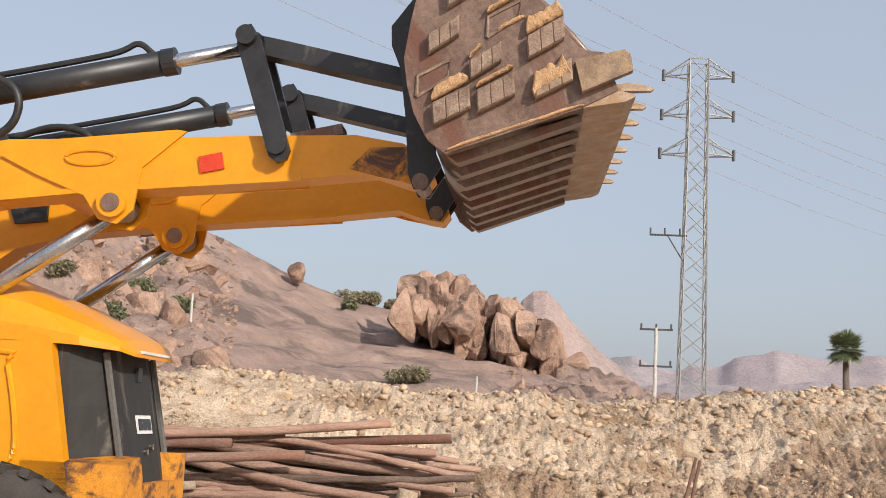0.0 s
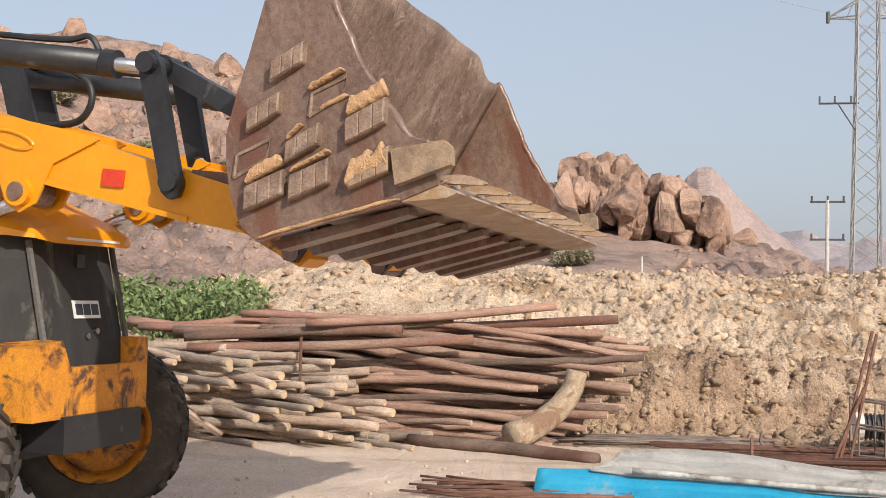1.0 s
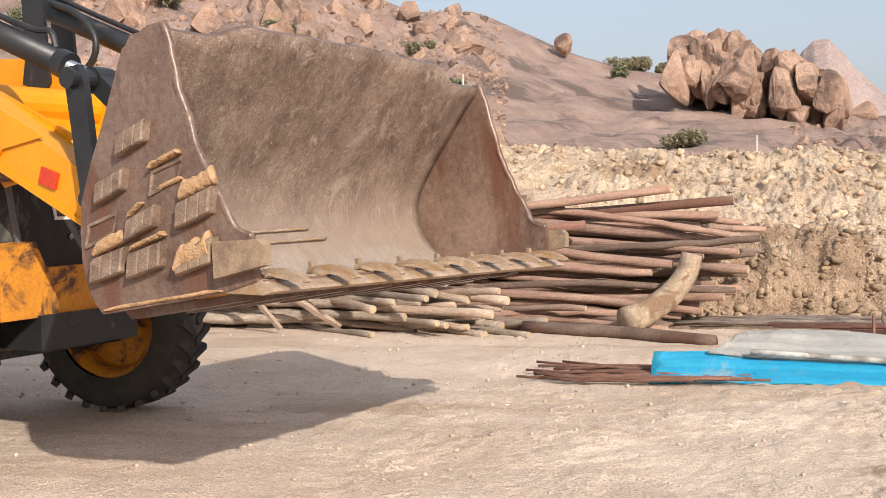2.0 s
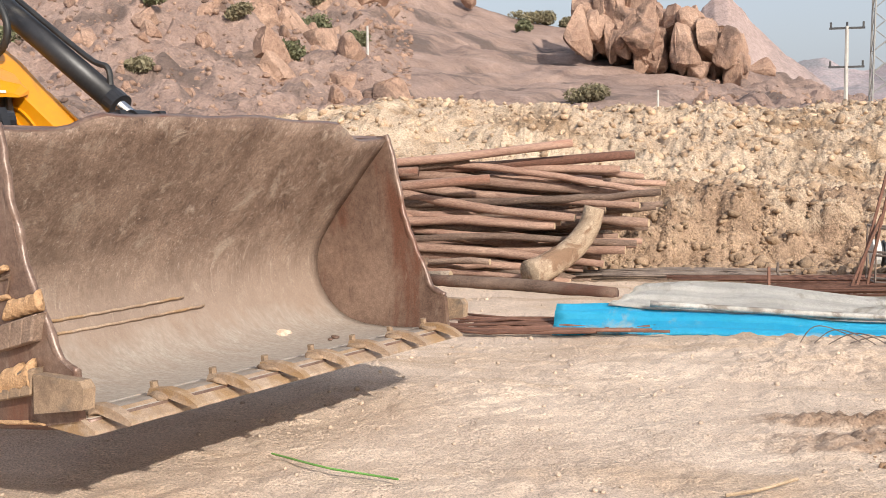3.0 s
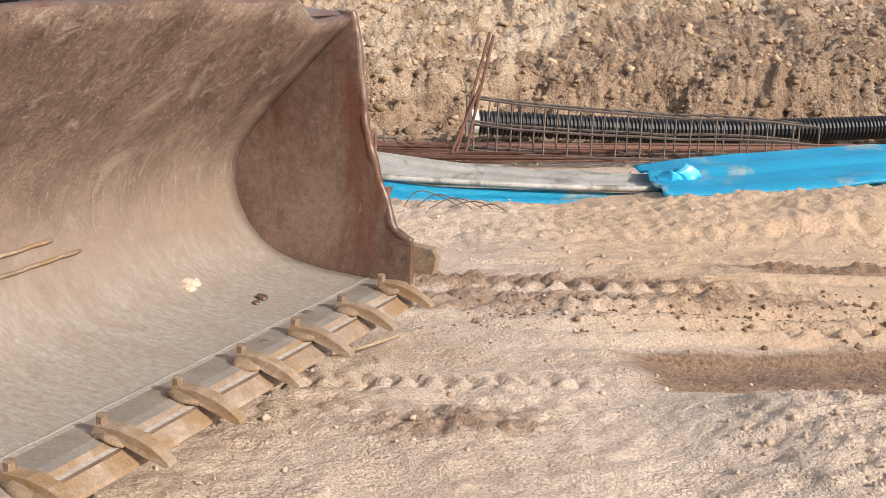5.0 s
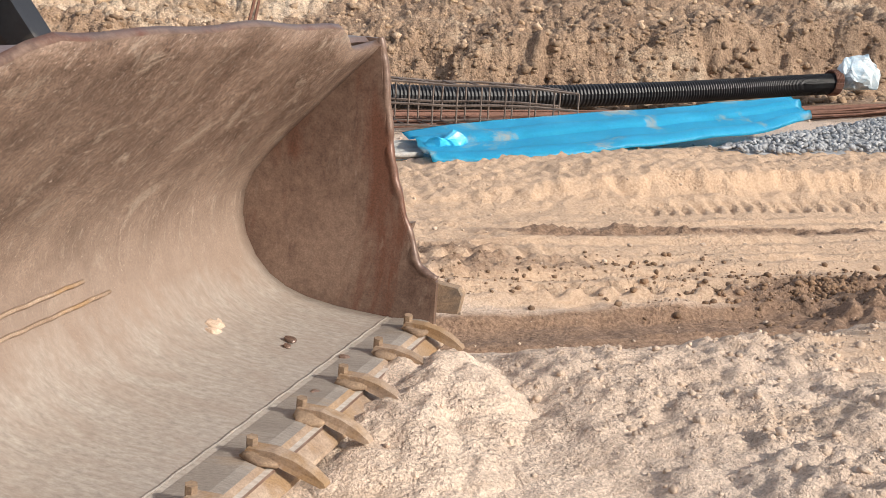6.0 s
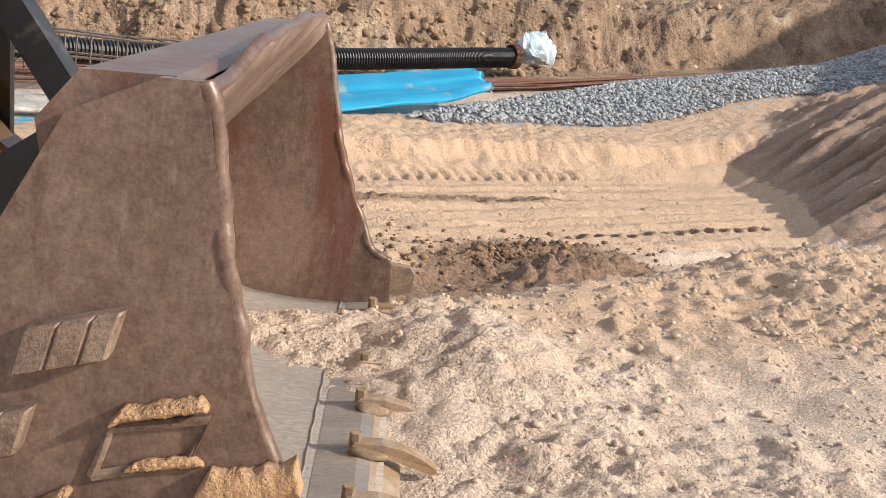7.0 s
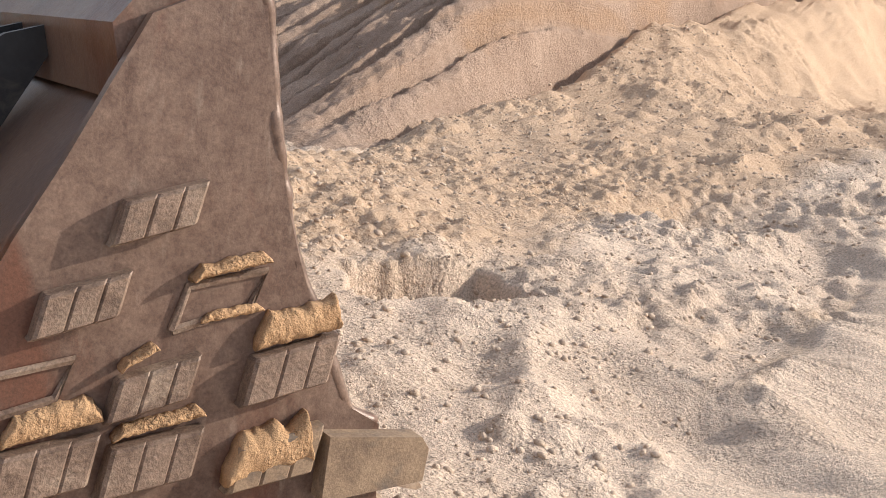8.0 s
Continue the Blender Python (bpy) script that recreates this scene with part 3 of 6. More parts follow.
def build_ground():
    xs = spaced((-1500, -200, 260), (-200, -40, 32), (-40, -14, 3), (-14, -6, 0.2), (-6, -1.5, 0.045), (-1.5, 1.2, 0.016), (1.2, 6.0, 0.0145), (6.0, 12, 0.034), (12, 20, 0.12), (20, 60, 4), (60, 200, 28), (200, 1500, 260))
    ys = spaced((-1500, -200, 260), (-200, -20, 36), (-20, -2, 2), (-2, 0.6, 0.13), (0.6, 3.9, 0.0155), (3.9, 6.8, 0.018), (6.8, 10.2, 0.07), (10.2, 12.5, 0.03), (12.5, 18, 0.07), (18, 30, 0.6), (30, 60, 5), (60, 200, 28), (200, 1600, 280))
    g = sheet("ground", xs, ys, ground_height, M_SAND)
    g.data.materials.append(M_DIRT)
    co = np.empty(len(g.data.vertices) * 3)
    g.data.vertices.foreach_get("co", co)
    co = co.reshape(-1, 3)
    first = np.empty(len(g.data.polygons) * 4, np.int32)
    g.data.polygons.foreach_get("vertices", first)
    mid = co[first.reshape(-1, 4)].mean(1)
    index = (mid[:, 1] > 9.9 + 0.3 * np.sin(mid[:, 0] * 3)).astype(np.int32)
    index[mid[:, 1] > 11.45 + 0.8 * fbm(mid[:, 0] * 0.7, mid[:, 1] * 0.7, 4, 88) + np.interp(mid[:, 0], [0.5, 3, 9], [0, 1.3, 2.2])] = 3
    index[(dark_pile(mid[:, 0], mid[:, 1]) > np.maximum(0.07, 0.03 + ledge_height(mid[:, 0]) * step(5.95, 6.1, mid[:, 1]))) & (mid[:, 1] > 3.45) & (mid[:, 1] < 6.9) & (heap_height(mid[:, 0], mid[:, 1]) < dark_pile(mid[:, 0], mid[:, 1]))] = 2
    g.data.materials.append(M_DAMPSAND)
    g.data.materials.append(M_PALECLAY)
    mx, my = mid[:, 0], mid[:, 1]
    index[(index == 0) & (my > 9.5)] = 1
    g.data.polygons.foreach_set("material_index", index)
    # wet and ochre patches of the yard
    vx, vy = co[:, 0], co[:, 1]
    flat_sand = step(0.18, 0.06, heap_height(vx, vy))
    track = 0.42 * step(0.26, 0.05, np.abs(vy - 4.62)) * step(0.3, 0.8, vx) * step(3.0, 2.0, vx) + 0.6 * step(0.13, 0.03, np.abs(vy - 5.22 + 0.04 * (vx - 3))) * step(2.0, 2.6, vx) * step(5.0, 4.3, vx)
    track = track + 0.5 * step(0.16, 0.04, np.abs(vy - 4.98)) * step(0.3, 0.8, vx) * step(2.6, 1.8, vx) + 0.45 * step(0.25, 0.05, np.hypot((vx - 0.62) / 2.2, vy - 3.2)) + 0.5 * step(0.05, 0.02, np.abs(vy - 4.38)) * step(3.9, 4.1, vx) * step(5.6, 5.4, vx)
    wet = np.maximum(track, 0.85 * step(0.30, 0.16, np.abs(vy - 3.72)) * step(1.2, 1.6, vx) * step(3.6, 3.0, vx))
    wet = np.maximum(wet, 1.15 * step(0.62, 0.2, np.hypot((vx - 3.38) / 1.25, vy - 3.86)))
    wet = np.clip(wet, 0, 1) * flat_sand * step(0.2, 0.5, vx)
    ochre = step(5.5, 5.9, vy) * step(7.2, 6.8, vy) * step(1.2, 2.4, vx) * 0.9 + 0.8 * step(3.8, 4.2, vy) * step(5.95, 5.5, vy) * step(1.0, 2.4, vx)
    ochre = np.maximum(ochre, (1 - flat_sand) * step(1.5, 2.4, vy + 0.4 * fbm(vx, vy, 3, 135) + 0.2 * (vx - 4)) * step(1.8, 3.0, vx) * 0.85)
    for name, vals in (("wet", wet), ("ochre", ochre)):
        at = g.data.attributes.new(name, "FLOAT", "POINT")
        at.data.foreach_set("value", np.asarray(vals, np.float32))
    tagged(g, "pale sand yard with tyre tracks, sand heap and clay bank", "ground", kind="structure")


build_ground()
# ---- the wheel loader ----
# machine space: x ahead, y left, origin on the ground under the grille
PIVOT = Vector((-1.27, 0, 1.55))
ARM = 2.58
PIN = (-0.83, 0.02)
LEVER_AT = (2.03, 0.239)
LEVER_LEN = 0.485
EAR = (-0.74, 0.44)
LINK_LEN = 0.72
LIFT_AT = (1.308, 0.143)
LIFT_BASE = (-1.25, 1.12)
TILT_BASE = (0.35, 0.76)
SIDE = 0.45

loader = empty("wheel_loader", "yellow backhoe loader with raised front bucket, dusty and rust-stained", "loader")


def loader_part(name, bm, mat, label="", parent=None, smooth=False):
    return part(name, bm, mat, parent or loader, label, smooth)


def cake(name, at, wide, rise, tall, s, y0, deep, parent, seed, n=64):
    """A crust of damp sand: a lumpy ridge along x that stands out from the plate."""
    bm = bmesh.new()
    m = 14
    rows = []
    for i in range(n + 1):
        u = i / n
        top = tall * min(1, 6 * u + 0.35, 6 * (1 - u) + 0.35) * (0.95 + 0.22 * noise.noise(Vector((u * 5, seed, 0))))
        row = []
        for k in range(m + 1):
            a = math.pi * k / m
            p = Vector((at[0] + u * wide + 0.1 * top, s * (y0 + deep * math.sin(a) ** 0.6), at[1] + u * rise + top * (0.5 - 0.5 * math.cos(a))))
            p += noise.noise_vector(p * 45 + Vector((seed, 0, 0))) * 0.0022 + noise.noise_vector(p * 130) * 0.0022
            row.append(bm.verts.new(p))
        rows.append(row)
    for a, b in zip(rows, rows[1:]):
        for k in range(m):
            bm.faces.new((a[k], a[k + 1], b[k + 1], b[k]))
        bm.faces.new((a[m], a[0], b[0], b[m]))
    bm.faces.new(rows[0])
    bm.faces.new(rows[-1])
    part(name, bm, M_CAKE, parent, "damp orange sand caked on the steel", True)


def build_bucket():
    b = new("bucket")
    b.parent = loader
    tagged(b, "worn brown steel bucket with wear pads and sand")
    W = 1.093
    low = lambda z: z if z < 0.2 else 0.2 + (z - 0.2) * 0.95
    shell_in = [(-0.02, 0.052), (-0.2, 0.046), (-0.36, 0.046), (-0.47, 0.056), (-0.545, 0.075), (-0.61, 0.108), (-0.665, 0.16), (-0.705, 0.225), (-0.727, 0.30), (-0.725, 0.375), (-0.70, 0.45),
                (-0.655, 0.52), (-0.60, 0.595), (-0.54, 0.668), (-0.475, 0.742), (-0.415, 0.815), (-0.36, 0.88), (-0.325, 0.93)]
    shell_in = [(x, low(z)) for x, z in shell_in]
    def lip(y):
        u = abs(y) / W
        return 0.065 * (1 - float(step(0.62, 0.80, np.float64(u))))
    ys = np.linspace(-W, W, 33)
    bm = bmesh.new()
    inner, outer = [], []
    n = len(shell_in)
    for y in ys:
        wav = 0.012 * math.sin(y * 5.0 + 1) + 0.008 * math.sin(y * 13)
        ri, ro = [], []
        for k, (x, z) in enumerate(shell_in):
            up = lip(y) * max(0, (k - 12) / (n - 13))
            p = Vector((x + 0.4 * up, y, z + up + (wav * 0.5 if k > 13 else 0)))
            a, c = shell_in[max(k - 1, 0)], shell_in[min(k + 1, n - 1)]
            nx, nz = -(c[1] - a[1]), (c[0] - a[0])
            l = math.hypot(nx, nz)
            ri.append(bm.verts.new(p))
            ro.append(bm.verts.new(p + Vector((nx / l, 0, nz / l)) * 0.022))
        inner.append(ri)
        outer.append(ro)
    for i in range(len(ys) - 1):
        for k in range(n - 1):
            f = bm.faces.new((inner[i][k], inner[i + 1][k], inner[i + 1][k + 1], inner[i][k + 1]))
            f.material_index = 1
            bm.faces.new((outer[i][k], outer[i][k + 1], outer[i + 1][k + 1], outer[i + 1][k]))
        for k in (0, n - 1):
            bm.faces.new((inner[i][k], outer[i][k], outer[i + 1][k], inner[i + 1][k]))
    for i in (0, len(ys) - 1):
        for k in range(n - 1):
            bm.faces.new((inner[i][k], inner[i][k + 1], outer[i][k + 1], outer[i][k]))
    part("shell", bm, [M_STEEL, M_SHELL], b, "curved brown steel shell, scoured grey floor", True)
    plate = [(-0.39, 0.955), (-0.300, 0.957), (-0.288, 0.925), (-0.276, 0.85), (-0.259, 0.765), (-0.242, 0.68), (-0.221, 0.589), (-0.193, 0.50), (-0.159, 0.41), (-0.12, 0.32),
             (-0.077, 0.228), (-0.045, 0.19), (-0.035, 0.05), (-0.2, 0.02), (-0.695, -0.008), (-0.745, 0.06), (-0.768, 0.169), (-0.765, 0.28), (-0.75, 0.385), (-0.69, 0.52), (-0.622, 0.65), (-0.56, 0.78), (-0.505, 0.895)]
    plate = [(x - 0.034 * (x > -0.33 and z > 0.2), low(z)) for x, z in plate]
    for s in (-1, 1):
        sp = part("side_plate", prism(plate, s * W, s * (W + 0.028), 0.005), M_STEEL, b, "flat brown steel side plate")
        edge = [(x, s * (W + 0.014), z) for x, z in plate[1:12]]
        bead = [p + noise.noise_vector(p * 14) * 0.008 for p in curve_points(edge, 6)]
        part("edge_bead", tube(bead, 0.015, 8, radii=[0.015 + 0.005 * noise.noise(p * 25) for p in bead]), M_STEEL, b, "rounded weld bead along the plate's edge", True)
        # cutter block at the lower front corner
        blk = prism([(-0.165, 0.070), (0.03, 0.095), (0.036, 0.155), (0.02, 0.177), (-0.16, 0.187)], s * (W + 0.028), s * (W + 0.075), 0.008)
        part("corner_block", blk, M_SANDED, b, "sand-streaked steel corner block")
        pads = [(-0.553, 0.503), (-0.438, 0.366), (-0.664, 0.357), (-0.742, 0.222), (-0.543, 0.222), (-0.322, 0.240), (-0.715, 0.095), (-0.548, 0.098), (-0.335, 0.092)]
        for k, (x, z) in enumerate(pads):
            wide, tall = (0.148, 0.084) if k > 4 else (0.128, 0.072)
            o = [(x, z), (x + wide, z + 0.028 + 0.01 * (k < 6)), (x + wide + 0.025, z + 0.028 + tall), (x + 0.022, z + tall)]
            if k in (1, 3):
                pbm = tube([(o[i % 4][0], s * (W + 0.03), o[i % 4][1]) for i in range(5)], 0.008, 6)
            else:
                # a block with two shallow grooves across its face
                pbm = bmesh.new()
                d0, d1, e = W + 0.02, W + 0.068, 0.004
                line = [(0.0, d0), (0.0, d1 - 0.006), (0.006, d1)]
                for q in (0.36, 0.70):
                    line += [(wide * q - e, d1), (wide * q, d1 - 0.004), (wide * q + e, d1)]
                line += [(wide - 0.006, d1), (wide, d1 - 0.006), (wide, d0)]
                rise = o[1][1] - o[0][1]
                rings = []
                for sx, dz, inset in ((0.0, 0.0, 0.008), (0.004, 0.006, 0.0), (0.018, tall - 0.006, 0.0), (0.022, tall, 0.008)):
                    rings.append([pbm.verts.new((x + sx + u, s * (v - (inset if v > d0 else 0)) + noise.noise(Vector((u * 60, dz * 60, k))) * 0.0015, z + dz + rise * u / wide)) for u, v in line])
                for ra, rb in zip(rings, rings[1:]):
                    for i in range(len(line) - 1):
                        pbm.faces.new((ra[i], ra[i + 1], rb[i + 1], rb[i]))
                    pbm.faces.new((ra[-1], ra[0], rb[0], rb[-1]))
                pbm.faces.new(rings[0])
                pbm.faces.new(rings[-1][::-1])
            pad = part("wear_pad", pbm, M_SANDED if k in (8,) else M_PAD, b, "thick steel wear pad with dusty top" if k not in (1, 3) else "bare weld outline of a lost wear pad")
            if k in (1, 5, 6, 7, 8, 4) and s < 0:
                hi = {1: 0.022, 5: 0.06, 6: 0.05, 7: 0.02, 8: 0.088, 4: 0.015}[k]
                wide_k = wide * (0.45 if k == 4 else 1.0)
                lift0 = -tall if k == 8 else 0.0
                cake("caked_sand", (o[3][0] + lift0 * 0.28, o[3][1] + lift0 + 0.01), wide_k, 0.035, hi, s, W + 0.028, 0.045 if k == 8 else 0.032, b, k)
                if k == 1:
                    cake("caked_sand", (o[0][0] + 0.045, o[0][1] + 0.012), 0.105, 0.02, 0.018, s, W + 0.028, 0.014, b, 31)
        # dirt caked along the bottom edge
        cake("caked_sand", (-0.69, 0.0), 0.52, 0.028, 0.014, s, W + 0.022, 0.016, b, 50 + s, 60)
    # weld seams left on the back of the shell
    for x, z, ya, yb in ((-0.712, 0.25, -1.05, 0.12), (-0.692, 0.205, -1.05, 0.22)):
        bead = [(x + 0.004, ya + (yb - ya) * k / 30, z + 0.02 * (k / 30) ** 2 + 0.0015 * math.sin(k * 2.3)) for k in range(31)]
        part("weld_seam", tube(bead, 0.006, 5), M_BLADE, b, "pale weld seam", True)
    # blade, wear strips under the floor, teeth
    bl = prism([(0.020, 0.012), (0.016, 0.022), (-0.05, 0.060), (-0.08, 0.062), (-0.17, 0.048), (-0.17, 0.022), (-0.02, 0.004)], -W - 0.02, W + 0.02, 0.004)
    bmesh.ops.recalc_face_normals(bl, faces=bl.faces)
    for f in bl.faces:
        f.material_index = int(f.normal.z > 0.9)
    part("blade", bl, [M_BLADE, M_FLOORSTEEL], b, "scoured cutting edge with sand")
    for k in range(8):
        y = -0.98 + k * 0.28
        part("wear_strip", prism([(-0.18, 0.018), (-0.18, -0.008), (-0.66, -0.035), (-0.69, 0.0)], y - 0.045, y + 0.045, 0.008), M_STEEL, b, "")
    tooth = [(0.100, 0.034), (0.096, 0.042), (0.062, 0.064), (0.02, 0.080), (-0.03, 0.088), (-0.09, 0.084), (-0.10, 0.062), (-0.03, 0.062), (0.005, 0.052), (0.05, 0.040), (0.088, 0.030)]
    for k in range(8):
        y = 0.975 - 0.287 * k
        t = prism(tooth, y - 0.021, y + 0.021, 0.0)
        for v in t.verts:
            taper = 1 - 0.25 * max(0, min(1, (v.co.x - 0.01) / 0.09))
            v.co.y = y + (v.co.y - y) * taper
        th = part("tooth", bevelled(t, 0.004), M_BLADE, b, "worn steel bucket tooth")
        part("bolt", rod((-0.088, y + 0.004, 0.07), (-0.088, y, 0.104), 0.014, 6), M_SANDED, b, "worn bolt head behind a tooth")
        cl = bmesh.new()
        bmesh.ops.create_icosphere(cl, subdivisions=2, radius=0.024, matrix=Matrix.Translation((-0.055, y - 0.02, 0.064)) @ Matrix.Diagonal((1.8, 1.1, 0.5, 1)))
        for v in cl.verts:
            v.co += noise.noise_vector(v.co * 30) * 0.012
        part("caked_sand", cl, M_SANDED, b, "dry sand stuck round a tooth", True)
    part("weld_seam", tube([(-0.19 + 0.0015 * math.sin(i * 1.7), -W + 2 * W * i / 60, 0.0465) for i in range(61)], 0.0035, 5), M_FLOORSTEEL, b, "pale weld seam across the floor", True)
    # back brackets and ears
    for s in (-1, 1):
        for off in (-0.108, 0.108):
            ear = [(-0.50, 0.84), (-0.62, 0.80), (-0.78, 0.68), (-0.80, 0.6), (-0.79, 0.5), (-0.82, 0.3), (-0.87, 0.06), (-0.865, 0.0), (-0.82, -0.02), (-0.73, 0.06), (-0.755, 0.22), (-0.765, 0.33), (-0.74, 0.45), (-0.625, 0.615)]
            part("hinge_bracket", prism(ear, s * SIDE + off - 0.014, s * SIDE + off + 0.014, 0.004), M_BLACK, b, "black hinge bracket")
        for px, pz in (PIN, EAR):
            part("hinge_pin", rod((px, s * SIDE - 0.13, pz), (px, s * SIDE + 0.13, pz), 0.034 if (px, pz) == PIN else 0.026, 14), M_STEEL, b, "steel hinge pin")
    back = [(-0.36, 0.905), (-0.375, 0.918), (-0.50, 0.912), (-0.555, 0.84), (-0.53, 0.72), (-0.445, 0.80)]
    part("top_stiffener", prism(back, -W * 0.99, W * 0.99, 0.01), M_STEEL, b, "box stiffener along the top back edge")
    # loose crumbs on the floor
    for x, y, r in ((-0.55, 0.57, 0.026), (-0.53, 0.53, 0.018), (-0.565, 0.61, 0.016), (-0.343, 0.658, 0.014), (-0.33, 0.60, 0.009), (-0.16, 0.62, 0.012), (-0.12, 0.3, 0.012)):
        cb = bmesh.new()
        bmesh.ops.create_icosphere(cb, subdivisions=2, radius=r)
        for v in cb.verts:
            v.co = Vector((v.co.x * 1.3 + x, v.co.y * 1.5 + y, v.co.z * 0.7 + 0.05 + (0.02 if x < -0.5 else 0))) + noise.noise_vector(v.co * 40 + Vector((x * 9, y * 9, 0))) * r * 0.6
        part("sand_crumb", cb, M_SANDCLOD if x < -0.5 else M_STEEL, b, "dry crumb on the bucket floor")
    return b


def arm_outline():
    top = [(-0.12, 0.02), (-0.06, 0.14), (0.25, 0.42), (0.6, 0.52), (0.9, 0.505), (1.4, 0.41), (1.9, 0.32), (2.35, 0.235), (2.54, 0.16), (2.63, 0.07), (2.64, 0.0), (2.60, -0.035)]
    low = [(2.53, -0.01), (2.40, 0.065), (2.1, 0.095), (1.6, 0.155), (1.2, 0.21), (0.8, 0.25), (0.5, 0.24), (0.2, 0.1), (0.06, -0.09), (-0.08, -0.09)]
    return top + low


def build_arms():
    arms = []
    for s in (-1, 1):
        a = new("lift_arm")
        a.parent = loader
        tagged(a, "yellow box-section lift arm with dirt at its foot")
        y0, y1 = s * SIDE - 0.085, s * SIDE + 0.085
        part("beam", prism(arm_outline(), y0, y1, 0.012), M_PAINT, a, "yellow painted steel beam")
        # flange line, gusset and its pressed oval on both faces
        for f in (-1, 1):
            yf = s * SIDE + f * 0.085
            g = [(0.86, 0.44), (1.12, 0.46), (1.62, 0.40), (1.66, 0.385), (1.45, 0.27), (1.385, 0.10), (1.31, 0.055), (1.235, 0.09), (1.19, 0.2), (1.0, 0.33)]
            gus = part("gusset", prism(g, yf, yf + f * 0.014, 0.004), M_PAINT, a, "welded gusset plate")
            ov = [(1.24 + 0.105 * math.cos(k * math.pi / 10), yf + f * 0.016, 0.355 - 0.018 * math.cos(k * math.pi / 10) + 0.032 * math.sin(k * math.pi / 10)) for k in range(21)]
            part("pressed_oval", tube(ov, 0.008, 6), M_PAINT, a)
            part("pin_boss", rod((LIFT_AT[0], yf, LIFT_AT[1]), (LIFT_AT[0], yf + f * 0.045, LIFT_AT[1]), 0.062, 18), M_PAINT, a, "yellow boss round the cylinder pin")
            part("cylinder_pin", rod((LIFT_AT[0], yf, LIFT_AT[1]), (LIFT_AT[0], yf + f * 0.055, LIFT_AT[1]), 0.038, 14), M_STEEL, a, "dark greasy pin")
            part("lower_flange", prism([(0.82, 0.252), (1.2, 0.212), (1.6, 0.157), (2.1, 0.087), (2.1, 0.11), (1.6, 0.18), (1.2, 0.235), (0.82, 0.275)], yf, yf + f * 0.012, 0.003), M_PAINT, a, "")
            if f == s:
                part("reflector", box(1.69, 1.79, min(yf, yf + f * 0.012), max(yf, yf + f * 0.012), 0.2, 0.27, 0.003), M_REFLECT, a, "orange-red plastic reflector")
                part("dirt_patch", prism([(2.3, 0.1), (2.4, 0.17), (2.56, 0.14), (2.62, 0.05), (2.62, 0.0), (2.54, -0.01), (2.42, 0.04)], yf, yf + f * 0.004), M_RUST, a, "greasy dirt at the arm's foot")
        for f in (-1, 1):
            yb = s * SIDE + f * 0.095
            part("cylinder_bracket", prism([(0.52, 0.36), (0.68, 0.34), (0.70, 0.42), (0.52, 0.84), (0.40, 0.86), (0.38, 0.8), (0.5, 0.5)], yb - 0.01, yb + 0.01, 0.003), M_BLACK, a, "black bracket of the tilt cylinder")
        part("top_stop", box(2.08, 2.3, y0 + 0.02, y1 - 0.02, 0.255, 0.30, 0.006), M_STEEL, a)
        a["side"] = s
        arms.append(a)
    part("cross_tube", rod((1.0, -SIDE - 0.04, 0.36), (1.0, SIDE + 0.04, 0.36), 0.09, 16), M_PAINT, arms[0], "yellow tube that joins the arms")
    return arms


def keyed_part(name, label):
    ob = new(name)
    ob.parent = loader
    return tagged(ob, label)


